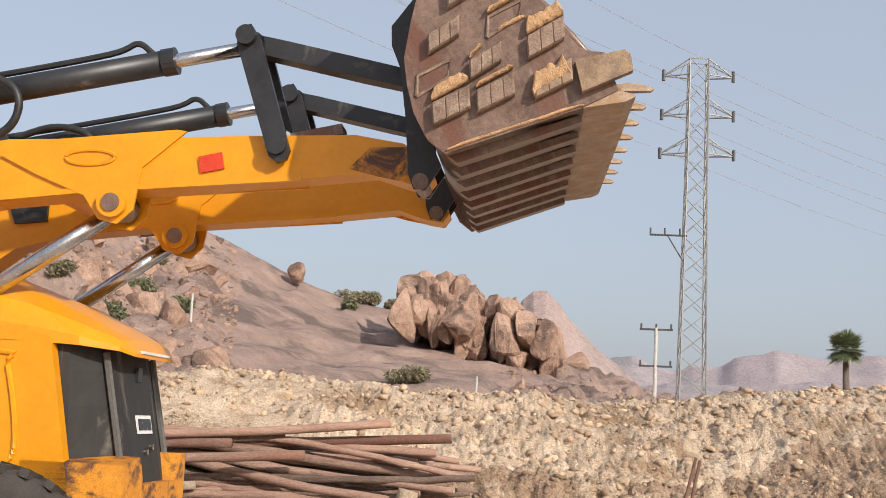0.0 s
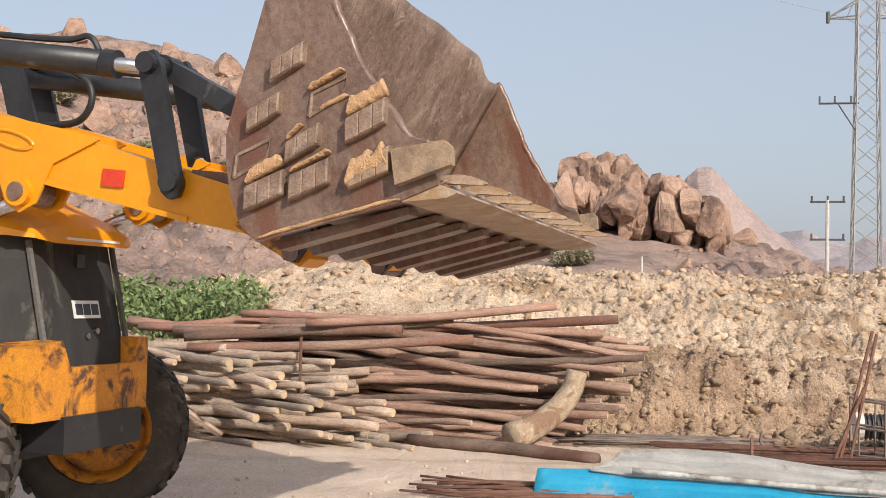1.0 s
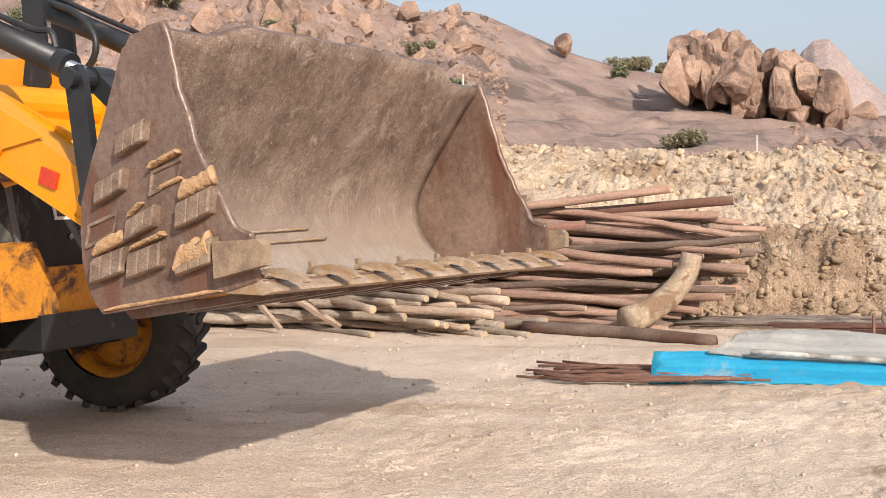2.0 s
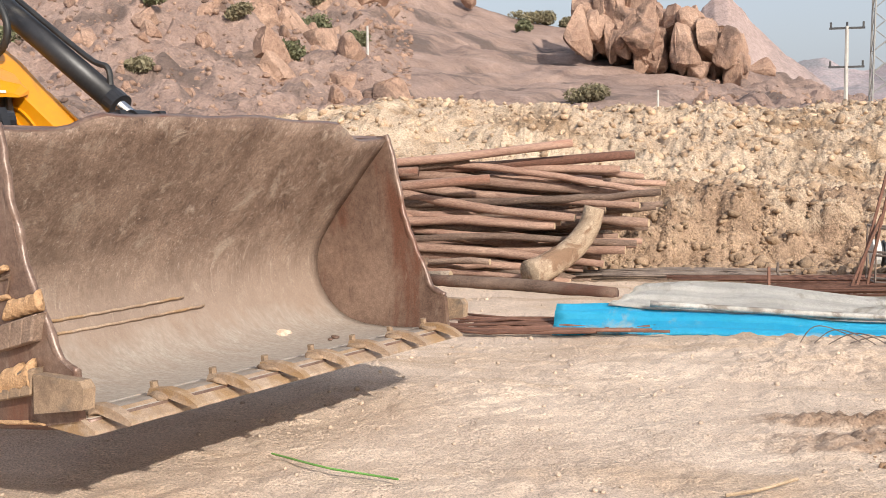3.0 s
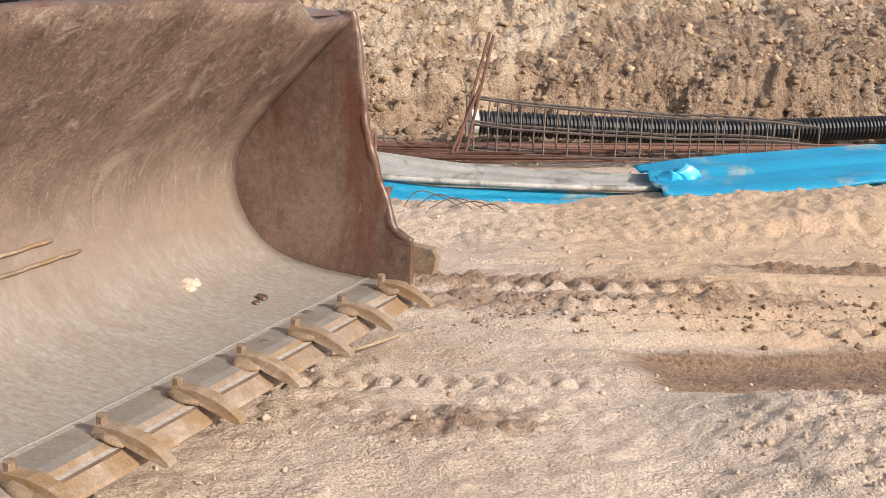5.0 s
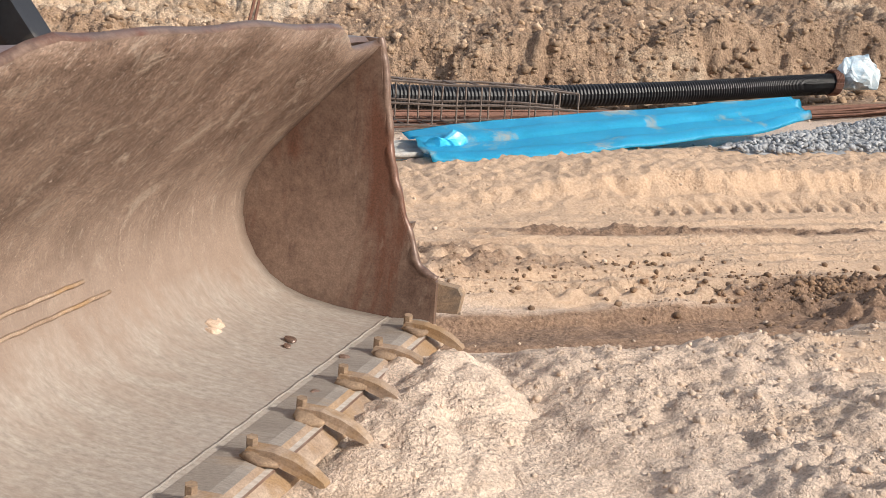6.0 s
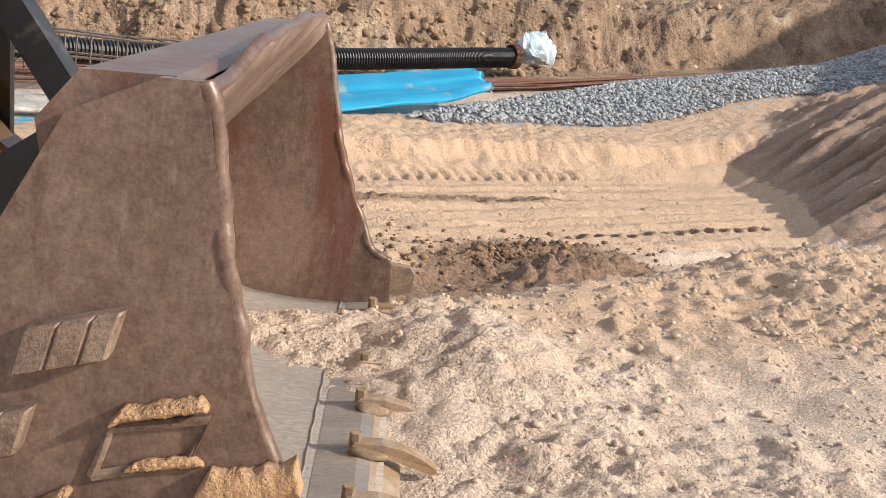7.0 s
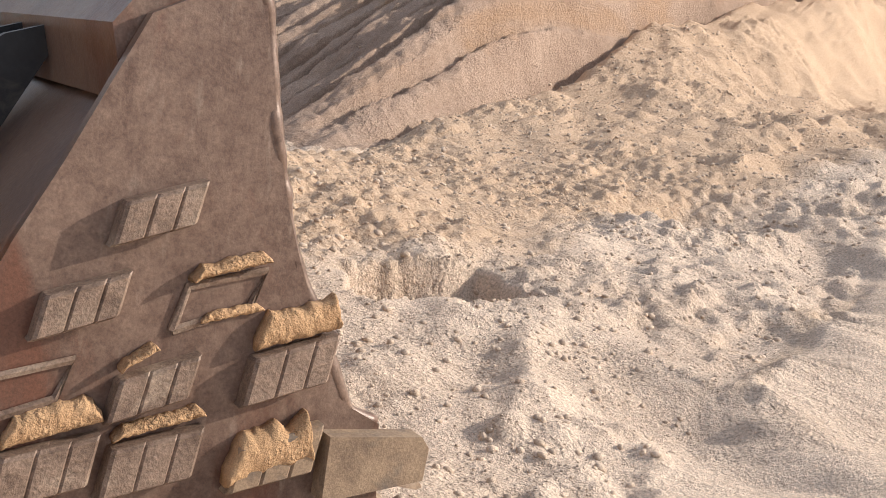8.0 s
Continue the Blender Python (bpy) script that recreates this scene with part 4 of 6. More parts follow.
def build_linkage():
    out = []
    for s in (-1, 1):
        y = s * SIDE
        lev = keyed_part("tilt_lever", "pair of black steel tilt levers")
        for off in (-0.125, 0.125):
            foot = 0.0 if off * s > 0 else 0.13
            o = [(-0.045, foot - 0.03), (-0.02, foot - 0.065 * (foot == 0)), (0.02, foot - 0.065 * (foot == 0)), (0.045, foot - 0.03), (0.05, LEVER_LEN - 0.02), (0.03, LEVER_LEN + 0.05), (-0.03, LEVER_LEN + 0.05), (-0.05, LEVER_LEN - 0.02)]
            part("lever_plate", prism(o, off - 0.018, off + 0.018, 0.004), M_BLACK, lev, "black lever plate")
        part("lever_pin", rod((0, 0, 0), (0, s * 0.165, 0), 0.04, 14), M_BLACK, lev, "dark steel pin")
        part("lever_pin", rod((0, -0.18, LEVER_LEN), (0, 0.18, LEVER_LEN), 0.042, 16), M_BLACK, lev, "dark steel pin")
        link = keyed_part("bucket_link", "black steel link to the bucket")
        part("link_bar", prism([(-0.045, -0.035), (-0.03, 0.042), (0.12, 0.044), (0.55, 0.040), (LINK_LEN - 0.03, 0.038), (LINK_LEN - 0.01, -0.02), (LINK_LEN - 0.03, -0.038), (0.5, -0.04), (0.12, -0.036)], -0.05, 0.05, 0.01), M_BLACK, link, "dusty black bar")
        cyl = keyed_part("tilt_cylinder", "black hydraulic tilt cylinder with hose")
        part("barrel", rod((0, 0, 0), (1.25, 0, 0), 0.055, 18), M_BLACK, cyl, "black barrel", True)
        part("gland", rod((1.23, 0, 0), (1.29, 0, 0), 0.060, 18), M_BLACK, cyl, "black end collar")
        hose = curve_points([(-0.1, 0, 0.085), (0.5, 0, 0.075), (1.0, 0, 0.08), (1.13, 0, 0.105), (1.19, 0, 0.05)], 6)
        part("pipe", tube(hose, 0.014, 7), M_HOSE, cyl, "thin black hydraulic pipe")
        part("hose", tube(curve_points([(0.2, -0.05, 0.05), (0.42, -0.09, 0.06), (0.58, -0.1, 0.0), (0.62, -0.1, -0.1), (0.55, -0.09, -0.2), (0.35, -0.07, -0.235), (0.1, -0.04, -0.24)], 6), 0.018, 8), M_HOSE, cyl, "looped black hose", True)
        trod = keyed_part("tilt_rod", "chrome tilt cylinder rod")
        part("rod_bar", rod((-0.75, 0, 0), (-0.03, 0, 0), 0.031, 14), M_CHROME, trod, "chrome rod", True)
        part("rod_eye", rod((0, -0.05, 0), (0, 0.05, 0), 0.055, 14), M_BLACK, trod)
        lift = keyed_part("lift_cylinder", "black hydraulic lift cylinder")
        part("barrel", rod((0, 0, 0), (0.60, 0, 0), 0.06, 18), M_BLACK, lift, "black barrel", True)
        lrod = keyed_part("lift_rod", "chrome lift cylinder rod")
        part("rod_bar", rod((-0.75, 0, 0), (-0.03, 0, 0), 0.036, 16), M_CHROME, lrod, "chrome rod", True)
        part("rod_eye", rod((0, -0.06, 0), (0, 0.06, 0), 0.06, 14), M_STEEL, lrod)
        out.append((y, lev, link, cyl, trod, lift, lrod))
    return out


def build_wheel(s, x, r, w):
    """A wheel about its hub; y is the axle."""
    wh = new("front_wheel")
    wh.parent = loader
    wh.location = (x, s * 0.70, r)
    tagged(wh, "dusty black lugged tyre on an orange rim")
    bm = bmesh.new()
    prof = [(-0.5, 0.60), (-0.52, 0.78), (-0.46, 0.91), (-0.34, 0.955), (0.0, 0.965), (0.34, 0.955), (0.46, 0.91), (0.52, 0.78), (0.5, 0.60)]
    n = 48
    rings = [[bm.verts.new((math.cos(k * 2 * math.pi / n) * q * r, u * w, math.sin(k * 2 * math.pi / n) * q * r)) for u, q in prof] for k in range(n)]
    for k in range(n):
        for i in range(len(prof) - 1):
            bm.faces.new((rings[k][i], rings[k][i + 1], rings[(k + 1) % n][i + 1], rings[(k + 1) % n][i]))
    tyre = part("tyre", bm, M_RUBBER, wh, "dusty black rubber tyre", True)
    lug_me = None
    for k in range(26):
        for side in (-1, 1):
            a = (k + 0.5 * (side > 0)) * 2 * math.pi / 26
            m = Matrix.Rotation(-a, 4, "Y") @ Matrix.Translation((r * 0.955, side * w * 0.27, 0)) @ Matrix.Rotation(side * 0.5, 4, "X")
            if lug_me is None:
                lug = part("tread_lug", box(-r * 0.035, r * 0.035, -w * 0.25, w * 0.25, -r * 0.042, r * 0.042, 0.008), M_RUBBER, wh)
                lug_me = lug.data
            else:
                lug = new("tread_lug", lug_me)
                lug.parent = wh
            lug.matrix_basis = m
    rb = bmesh.new()
    rp = [(-0.42, 0.60), (-0.38, 0.56), (-0.28, 0.52), (0.1, 0.50), (0.28, 0.52), (0.42, 0.56), (0.46, 0.60), (0.40, 0.61), (0.2, 0.54), (-0.2, 0.54), (-0.38, 0.61)]
    rr = [[rb.verts.new((math.cos(k * 2 * math.pi / n) * q * r, u * w, math.sin(k * 2 * math.pi / n) * q * r)) for u, q in rp] for k in range(n)]
    for k in range(n):
        for i in range(len(rp)):
            rb.faces.new((rr[k][i], rr[k][(i + 1) % len(rp)], rr[(k + 1) % n][(i + 1) % len(rp)], rr[(k + 1) % n][i]))
    rim = part("rim", rb, M_RUST, wh, "orange painted rim", True)
    part("disc", rod((0, s * w * 0.05, 0), (0, s * w * 0.12, 0), r * 0.51, 32), M_RUST, wh, "dirty orange wheel disc")
    part("hub", rod((0, -s * w * 0.25, 0), (0, s * w * 0.4, 0), r * 0.2, 18), M_STEEL, wh, "greasy hub")
    return wh


def build_body():
    # nose: sides bow inwards to the front; black grille with a yellow cap over it
    def nose(z, grow=0.0):
        x0 = 0.06 - (z - 0.8) * 0.22
        return [(-0.34, -0.46 - grow), (-0.18 + x0 * 0.3, -0.43 - grow), (x0 - 0.03, -0.30 - grow), (x0 + grow, -0.16), (x0 + grow, 0.16), (x0 - 0.03, 0.30 + grow), (-0.18 + x0 * 0.3, 0.43 + grow), (-0.34, 0.46 + grow)]
    bm = bmesh.new()
    zs = (0.76, 0.95, 1.15, 1.3, 1.40)
    rows = [[bm.verts.new((x, y, z)) for x, y in nose(z)] for z in zs]
    for a, b in zip(rows, rows[1:]):
        for k in range(len(a) - 1):
            bm.faces.new((a[k], a[k + 1], b[k + 1], b[k]))
        bm.faces.new((a[-1], a[0], b[0], b[-1]))
    bm.faces.new(rows[0][::-1])
    bm.faces.new(rows[-1])
    gr = loader_part("grille", bevelled(bm, 0.012, 2), M_GRILLE, "dusty black plastic front grille")
    for y in (-0.315, 0.315):
        pts = [((0.06 - (z - 0.8) * 0.22) - 0.018, y, z) for z in (0.8, 1.0, 1.2, 1.38)]
        part("trim_strip", tube(pts, 0.016, 6), M_TRIM, gr, "dusty grey edge strip")
    xf = lambda z: 0.06 - (z - 0.8) * 0.22
    lg = part("badge", prism([(xf(1.04) + 0.002, 1.04), (xf(1.04) + 0.008, 1.04), (xf(1.12) + 0.008, 1.12), (xf(1.12) + 0.002, 1.12)], -0.10, 0.10), M_WHITE, gr, "white rectangular badge")
    for y0, y1 in ((-0.085, -0.035), (-0.025, 0.025), (0.035, 0.085)):
        part("badge_mark", prism([(xf(1.055) + 0.008, 1.055), (xf(1.055) + 0.011, 1.055), (xf(1.105) + 0.011, 1.105), (xf(1.105) + 0.008, 1.105)], y0, y1), M_BLACK, lg)
    for y in (-0.03, 0.04):
        part("lock", rod((xf(0.97), y, 0.97 + y * 0.3), (xf(0.97) + 0.02, y, 0.97 + y * 0.3), 0.014, 12), M_CHROME, gr, "small chrome lock")
    part("handle", box(xf(1.30), xf(1.30) + 0.018, -0.03, 0.03, 1.27, 1.33, 0.005), M_BLACK, gr)
    # yellow cap over the grille and the bonnet behind it
    cap = bmesh.new()
    secs = [(0.03, 1.375, 0.02, 0.28), (-0.01, 1.40, 0.05, 0.37), (-0.15, 1.425, 0.10, 0.47), (-0.36, 1.45, 0.17, 0.50), (-0.62, 1.47, 0.24, 0.51), (-1.1, 1.47, 0.33, 0.52), (-1.7, 1.47, 0.36, 0.52)]
    prev = None
    for x, z, h, hw in secs:
        ring = [cap.verts.new((x, y * hw, z + dz * h)) for y, dz in ((-1, -0.25), (-1, 0.12), (-0.88, 0.62), (-0.6, 0.92), (0, 1), (0.6, 0.92), (0.88, 0.62), (1, 0.12), (1, -0.25))]
        if prev:
            for k in range(8):
                cap.faces.new((prev[k], prev[k + 1], ring[k + 1], ring[k]))
            cap.faces.new((prev[8], prev[0], ring[0], ring[8]))
        else:
            cap.faces.new(ring[::-1])
        prev = ring
    cap.faces.new(prev)
    bon = loader_part("bonnet", bevelled(cap, 0.01, 2), M_PAINT, "yellow painted bonnet", smooth=False)
    part("white_stripe", box(-0.02, 0.036, -0.2, 0.2, 1.388, 1.40, 0.003), M_WHITE, bon, "white stripe on the bonnet's front edge")
    for s in (-1, 1):
        sp = [(-0.13, 0.80), (-0.26, 1.43), (-0.36, 1.45), (-0.62, 1.48), (-1.7, 1.48), (-1.7, 0.72), (-0.13, 0.72)]
        side = loader_part("bonnet_side", prism(sp, s * 0.44, s * 0.50, 0.012), M_PAINT, "yellow side panel with a pressed rim")
        part("pressed_rim", tube(curve_points([(-1.5, s * 0.502, 1.36), (-0.50, s * 0.502, 1.36), (-0.43, s * 0.502, 1.3), (-0.37, s * 0.502, 1.0), (-0.42, s * 0.502, 0.9), (-0.7, s * 0.502, 0.86), (-1.5, s * 0.502, 0.86)], 5), 0.012, 6), M_PAINT, side)
    # bumper weight with a notch for the grille
    bo = [(-0.50, 0.61), (-0.50, 0.92), (-0.30, 0.95), (-0.24, 0.83), (0.24, 0.83), (0.29, 0.95), (0.37, 0.95), (0.37, 0.61)]
    bb = bmesh.new()
    f = [bb.verts.new((0.10, y, z)) for y, z in bo]
    k2 = [bb.verts.new((-0.34, y, z)) for y, z in bo]
    bb.faces.new(f)
    bb.faces.new(k2[::-1])
    for i in range(len(bo)):
        bb.faces.new((f[i], k2[i], k2[(i + 1) % len(bo)], f[(i + 1) % len(bo)]))
    loader_part("front_bumper", bevelled(bb, 0.02, 2), M_RUST, "orange bumper weight with rust streaks")
    loader_part("front_frame", box(-0.62, 0.12, -0.30, 0.30, 0.46, 0.62, 0.015), M_BLACK, "black front frame")
    loader_part("front_axle", prism([(-0.46, 0.38), (-0.46, 0.54), (-0.30, 0.54), (-0.30, 0.38)], -0.62, 0.62, 0.02), M_BLACK, "black front axle beam")
    loader_part("steering_rod", rod((-0.26, -0.55, 0.45), (-0.26, 0.55, 0.45), 0.025, 10), M_STEEL)
    loader_part("chassis", box(-3.4, -0.55, -0.36, 0.36, 0.55, 0.80, 0.02), M_BLACK, "black chassis frame")
    for s in (-1, 1):
        loader_part("arm_tower", prism([(-1.5, 0.8), (-1.4, 1.66), (-1.14, 1.66), (-0.98, 0.8)], s * SIDE - 0.15, s * SIDE - 0.10, 0.01), M_PAINT, "yellow tower carrying the arm pivot")
        loader_part("arm_tower", prism([(-1.5, 0.8), (-1.4, 1.66), (-1.14, 1.66), (-0.98, 0.8)], s * SIDE + 0.10, s * SIDE + 0.15, 0.01), M_PAINT, "yellow tower carrying the arm pivot")
        loader_part("pivot_pin", rod((PIVOT.x, s * SIDE - 0.2, PIVOT.z), (PIVOT.x, s * SIDE + 0.2, PIVOT.z), 0.045, 16), M_STEEL)


bucket = build_bucket()
lift_arms = build_arms()
linkage = build_linkage()
build_body()
front_wheels = [build_wheel(s, -0.38, 0.46, 0.30) for s in (-1, 1)]

# bucket rows: seconds, place, heading to the right of +x, curl, roll
DRIVE = [
    (0.0, 0.729, 5.355, 2.372, 4.7, 17.6, -1.8), (0.5, 0.261, 5.212, 1.917, 7.2, 14.4, 0.4), (1.0, -0.252, 4.900, 1.455, 11.0, 11.4, 1.6),
    (1.5, -0.846, 4.724, 1.092, 14.6, 8.5, 1.6), (2.8, -1.163, 4.418, 0.382, 19.4, 2.6, 1.3), (3.0, -1.100, 4.295, 0.296, 20.7, 1.7, 1.1),
    (3.5, -0.945, 3.785, 0.176, 25.9, -0.4, 1.6), (4.0, -0.706, 3.354, 0.197, 30.5, -1.7, 1.4), (4.5, -0.322, 3.170, 0.199, 31.3, -3.2, -0.3),
    (4.7, -0.156, 3.088, 0.205, 31.4, -3.2, -1.6), (5.8, 0.591, 2.626, 0.062, 34.2, -6.4, -0.8), (6.0, 0.720, 2.586, 0.060, 36.6, -4.5, 0.4),
    (6.5, 1.143, 2.357, 0.054, 33.1, -1.5, -0.8), (7.0, 1.545, 2.193, 0.072, 33.5, -0.3, 0.4), (7.5, 1.987, 1.988, 0.108, 34.8, 0.8, 0.4),
    (8.0, 2.397, 1.896, 0.060, 31.7, 0.2, 5.6),
]
LOADER_HEAD = [(0.0, 4.7), (0.5, 7.2), (1.0, 11.0), (1.5, 14.6), (2.8, 19.4), (3.0, 21.0), (3.5, 25.9), (4.0, 29.6), (4.5, 31.3), (5.8, 33.9), (6.5, 34.2), (7.5, 34.2), (8.0, 34.0)]


def hermite(rows, t):
    """Smooth values between rows at t."""
    T = [r[0] for r in rows]
    i = max(0, min(len(T) - 2, sum(q <= t for q in T) - 1))
    def slope(k):
        a, b = max(k - 1, 0), min(k + 1, len(T) - 1)
        return (np.array(rows[b][1:]) - np.array(rows[a][1:])) / (T[b] - T[a])
    h = T[i + 1] - T[i]
    u = (t - T[i]) / h
    p0, p1, m0, m1 = np.array(rows[i][1:]), np.array(rows[i + 1][1:]), slope(i) * h, slope(i + 1) * h
    return (2 * u ** 3 - 3 * u * u + 1) * p0 + (u ** 3 - 2 * u * u + u) * m0 + (3 * u * u - 2 * u ** 3) * p1 + (u ** 3 - u * u) * m1


def turn2(p, a):
    return Vector((p[0] * math.cos(a) - p[1] * math.sin(a), p[0] * math.sin(a) + p[1] * math.cos(a)))


def flat(p, a, y):
    """A pose in machine space from a place in x and z and an angle upwards."""
    return Matrix.Translation((p[0], y, p[1])) @ Matrix.Rotation(-a, 4, "Y")


def between(p, q):
    d = q - p
    return math.atan2(d.y, d.x)


def motions():
    times = sorted({round(0.25 * k, 2) for k in range(33)} | {1.7, 2.8, 4.7, 5.8})
    keys = {}
    roll_dist, last = 0.0, None
    for t in times:
        x, y, z, head, curl, roll = hermite(DRIVE, t)
        lh = radians(float(hermite(LOADER_HEAD, t)[0]))
        fwd = Vector((math.cos(lh), -math.sin(lh), 0))
        bw = Matrix.Translation((x, y, z)) @ Matrix.Rotation(-radians(head), 4, "Z") @ Matrix.Rotation(-radians(curl), 4, "Y") @ Matrix.Rotation(-radians(roll), 4, "X")
        c = radians(curl)
        pin = turn2(PIN, c) + Vector((0, z))
        beta = math.asin((pin.y - PIVOT.z) / ARM)
        off = PIVOT.x + ARM * math.cos(beta) - pin.x
        place = Vector((x, y, 0)) - fwd * off
        lm = Matrix.Translation(place) @ Matrix.Rotation(-lh, 4, "Z")
        keys.setdefault(loader, []).append((t, lm))
        ahead = bw @ Vector((float(np.interp(t, [6.0, 7.0], [-0.02, 0.06])), 0.5, 0))
        spot, turn = Vector((ahead.x, ahead.y, float(np.interp(t, [5.0, 5.7, 6.0, 6.5, 7.0], [-0.30, -0.12, -0.01, 0.05, 0.09])))), lh
        keys.setdefault(pushed_sand, []).append((t, Matrix.Translation(spot) @ Matrix.Rotation(-turn, 4, "Z")))
        keys.setdefault(bucket, []).append((t, lm.inverted() @ bw))
        if last is not None:
            roll_dist += (place - last).dot(fwd)
        last = place
        a0 = Vector((PIVOT.x, PIVOT.z))
        lever = a0 + turn2(LEVER_AT, beta)
        ear = Vector((off, z)) + turn2(EAR, c)
        # lever top: where the lever's circle meets the link's
        d = (ear - lever).length
        ca = max(-1, min(1, (LEVER_LEN ** 2 + d * d - LINK_LEN ** 2) / (2 * LEVER_LEN * d)))
        la = between(lever, ear) + math.acos(ca)
        top = lever + Vector((math.cos(la), math.sin(la))) * LEVER_LEN
        lift = a0 + turn2(LIFT_AT, beta)
        lbase = Vector(LIFT_BASE)
        tbase = a0 + turn2(TILT_BASE, beta)
        for arm in lift_arms:
            keys.setdefault(arm, []).append((t, flat(a0, beta, 0)))
        for yy, lev, link, cyl, trod, lc, lr in linkage:
            keys.setdefault(lev, []).append((t, flat(lever, la - math.pi / 2, yy)))
            keys.setdefault(link, []).append((t, flat(top, between(top, ear), yy)))
            keys.setdefault(cyl, []).append((t, flat(tbase, between(tbase, top), yy)))
            keys.setdefault(trod, []).append((t, flat(top, between(tbase, top), yy)))
            keys.setdefault(lc, []).append((t, flat(lbase, between(lbase, lift), yy)))
            keys.setdefault(lr, []).append((t, flat(lift, between(lbase, lift), yy)))
        for s, wh in zip((-1, 1), front_wheels):
            steer = float(np.interp(t, [0, 1.7, 2.6, 4.2, 5.5], [0.5, 0.5, -0.3, -0.3, 0.0]))
            keys.setdefault(wh, []).append((t, Matrix.Translation((-0.38, s * 0.70, 0.46)) @ Matrix.Rotation(steer, 4, "Z") @ Matrix.Rotation(roll_dist / 0.46, 4, "Y")))
    for ob, rows in keys.items():
        walk(ob, rows)
# ---- things in the yard ----


def gz(x, y):
    return float(ground_height(np.array([float(x)]), np.array([float(y)]))[0])


def gzs(x, y):
    return ground_height(np.asarray(x, float), np.asarray(y, float))


LOG_MESHES = []


def log_mesh(k, length, r, bend):
    rng = random.Random(100 + k)
    m = 18
    pts = [(length * (u / m - 0.5), bend * math.sin(u / m * math.pi) + rng.uniform(-1, 1) * 0.007, bend * 0.5 * math.sin(u / m * 7 + k) + rng.uniform(-1, 1) * 0.004) for u in range(m + 1)]
    radii = [r * (1.08 - 0.28 * u / m) * rng.uniform(0.9, 1.08) * (1.18 if rng.random() < 0.12 else 1) for u in range(m + 1)]
    bm = tube(pts, r, 10, radii=radii)
    for f in bm.faces:
        if len(f.verts) > 4:
            f.material_index = 1
    bm.verts.ensure_lookup_table()
    bmesh.ops.recalc_face_normals(bm, faces=bm.faces)
    me = bpy.data.meshes.new("log")
    bm.to_mesh(me)
    bm.free()
    me.materials.append(M_PALEBARK if k < 10 else M_BARK)
    me.materials.append(M_WOODEND)
    me.shade_smooth()
    for p in me.polygons:
        if p.material_index:
            p.use_smooth = False
    return me


def put_log(name, me, m):
    ob = new(name, me)
    ob.matrix_basis = m
    return ob


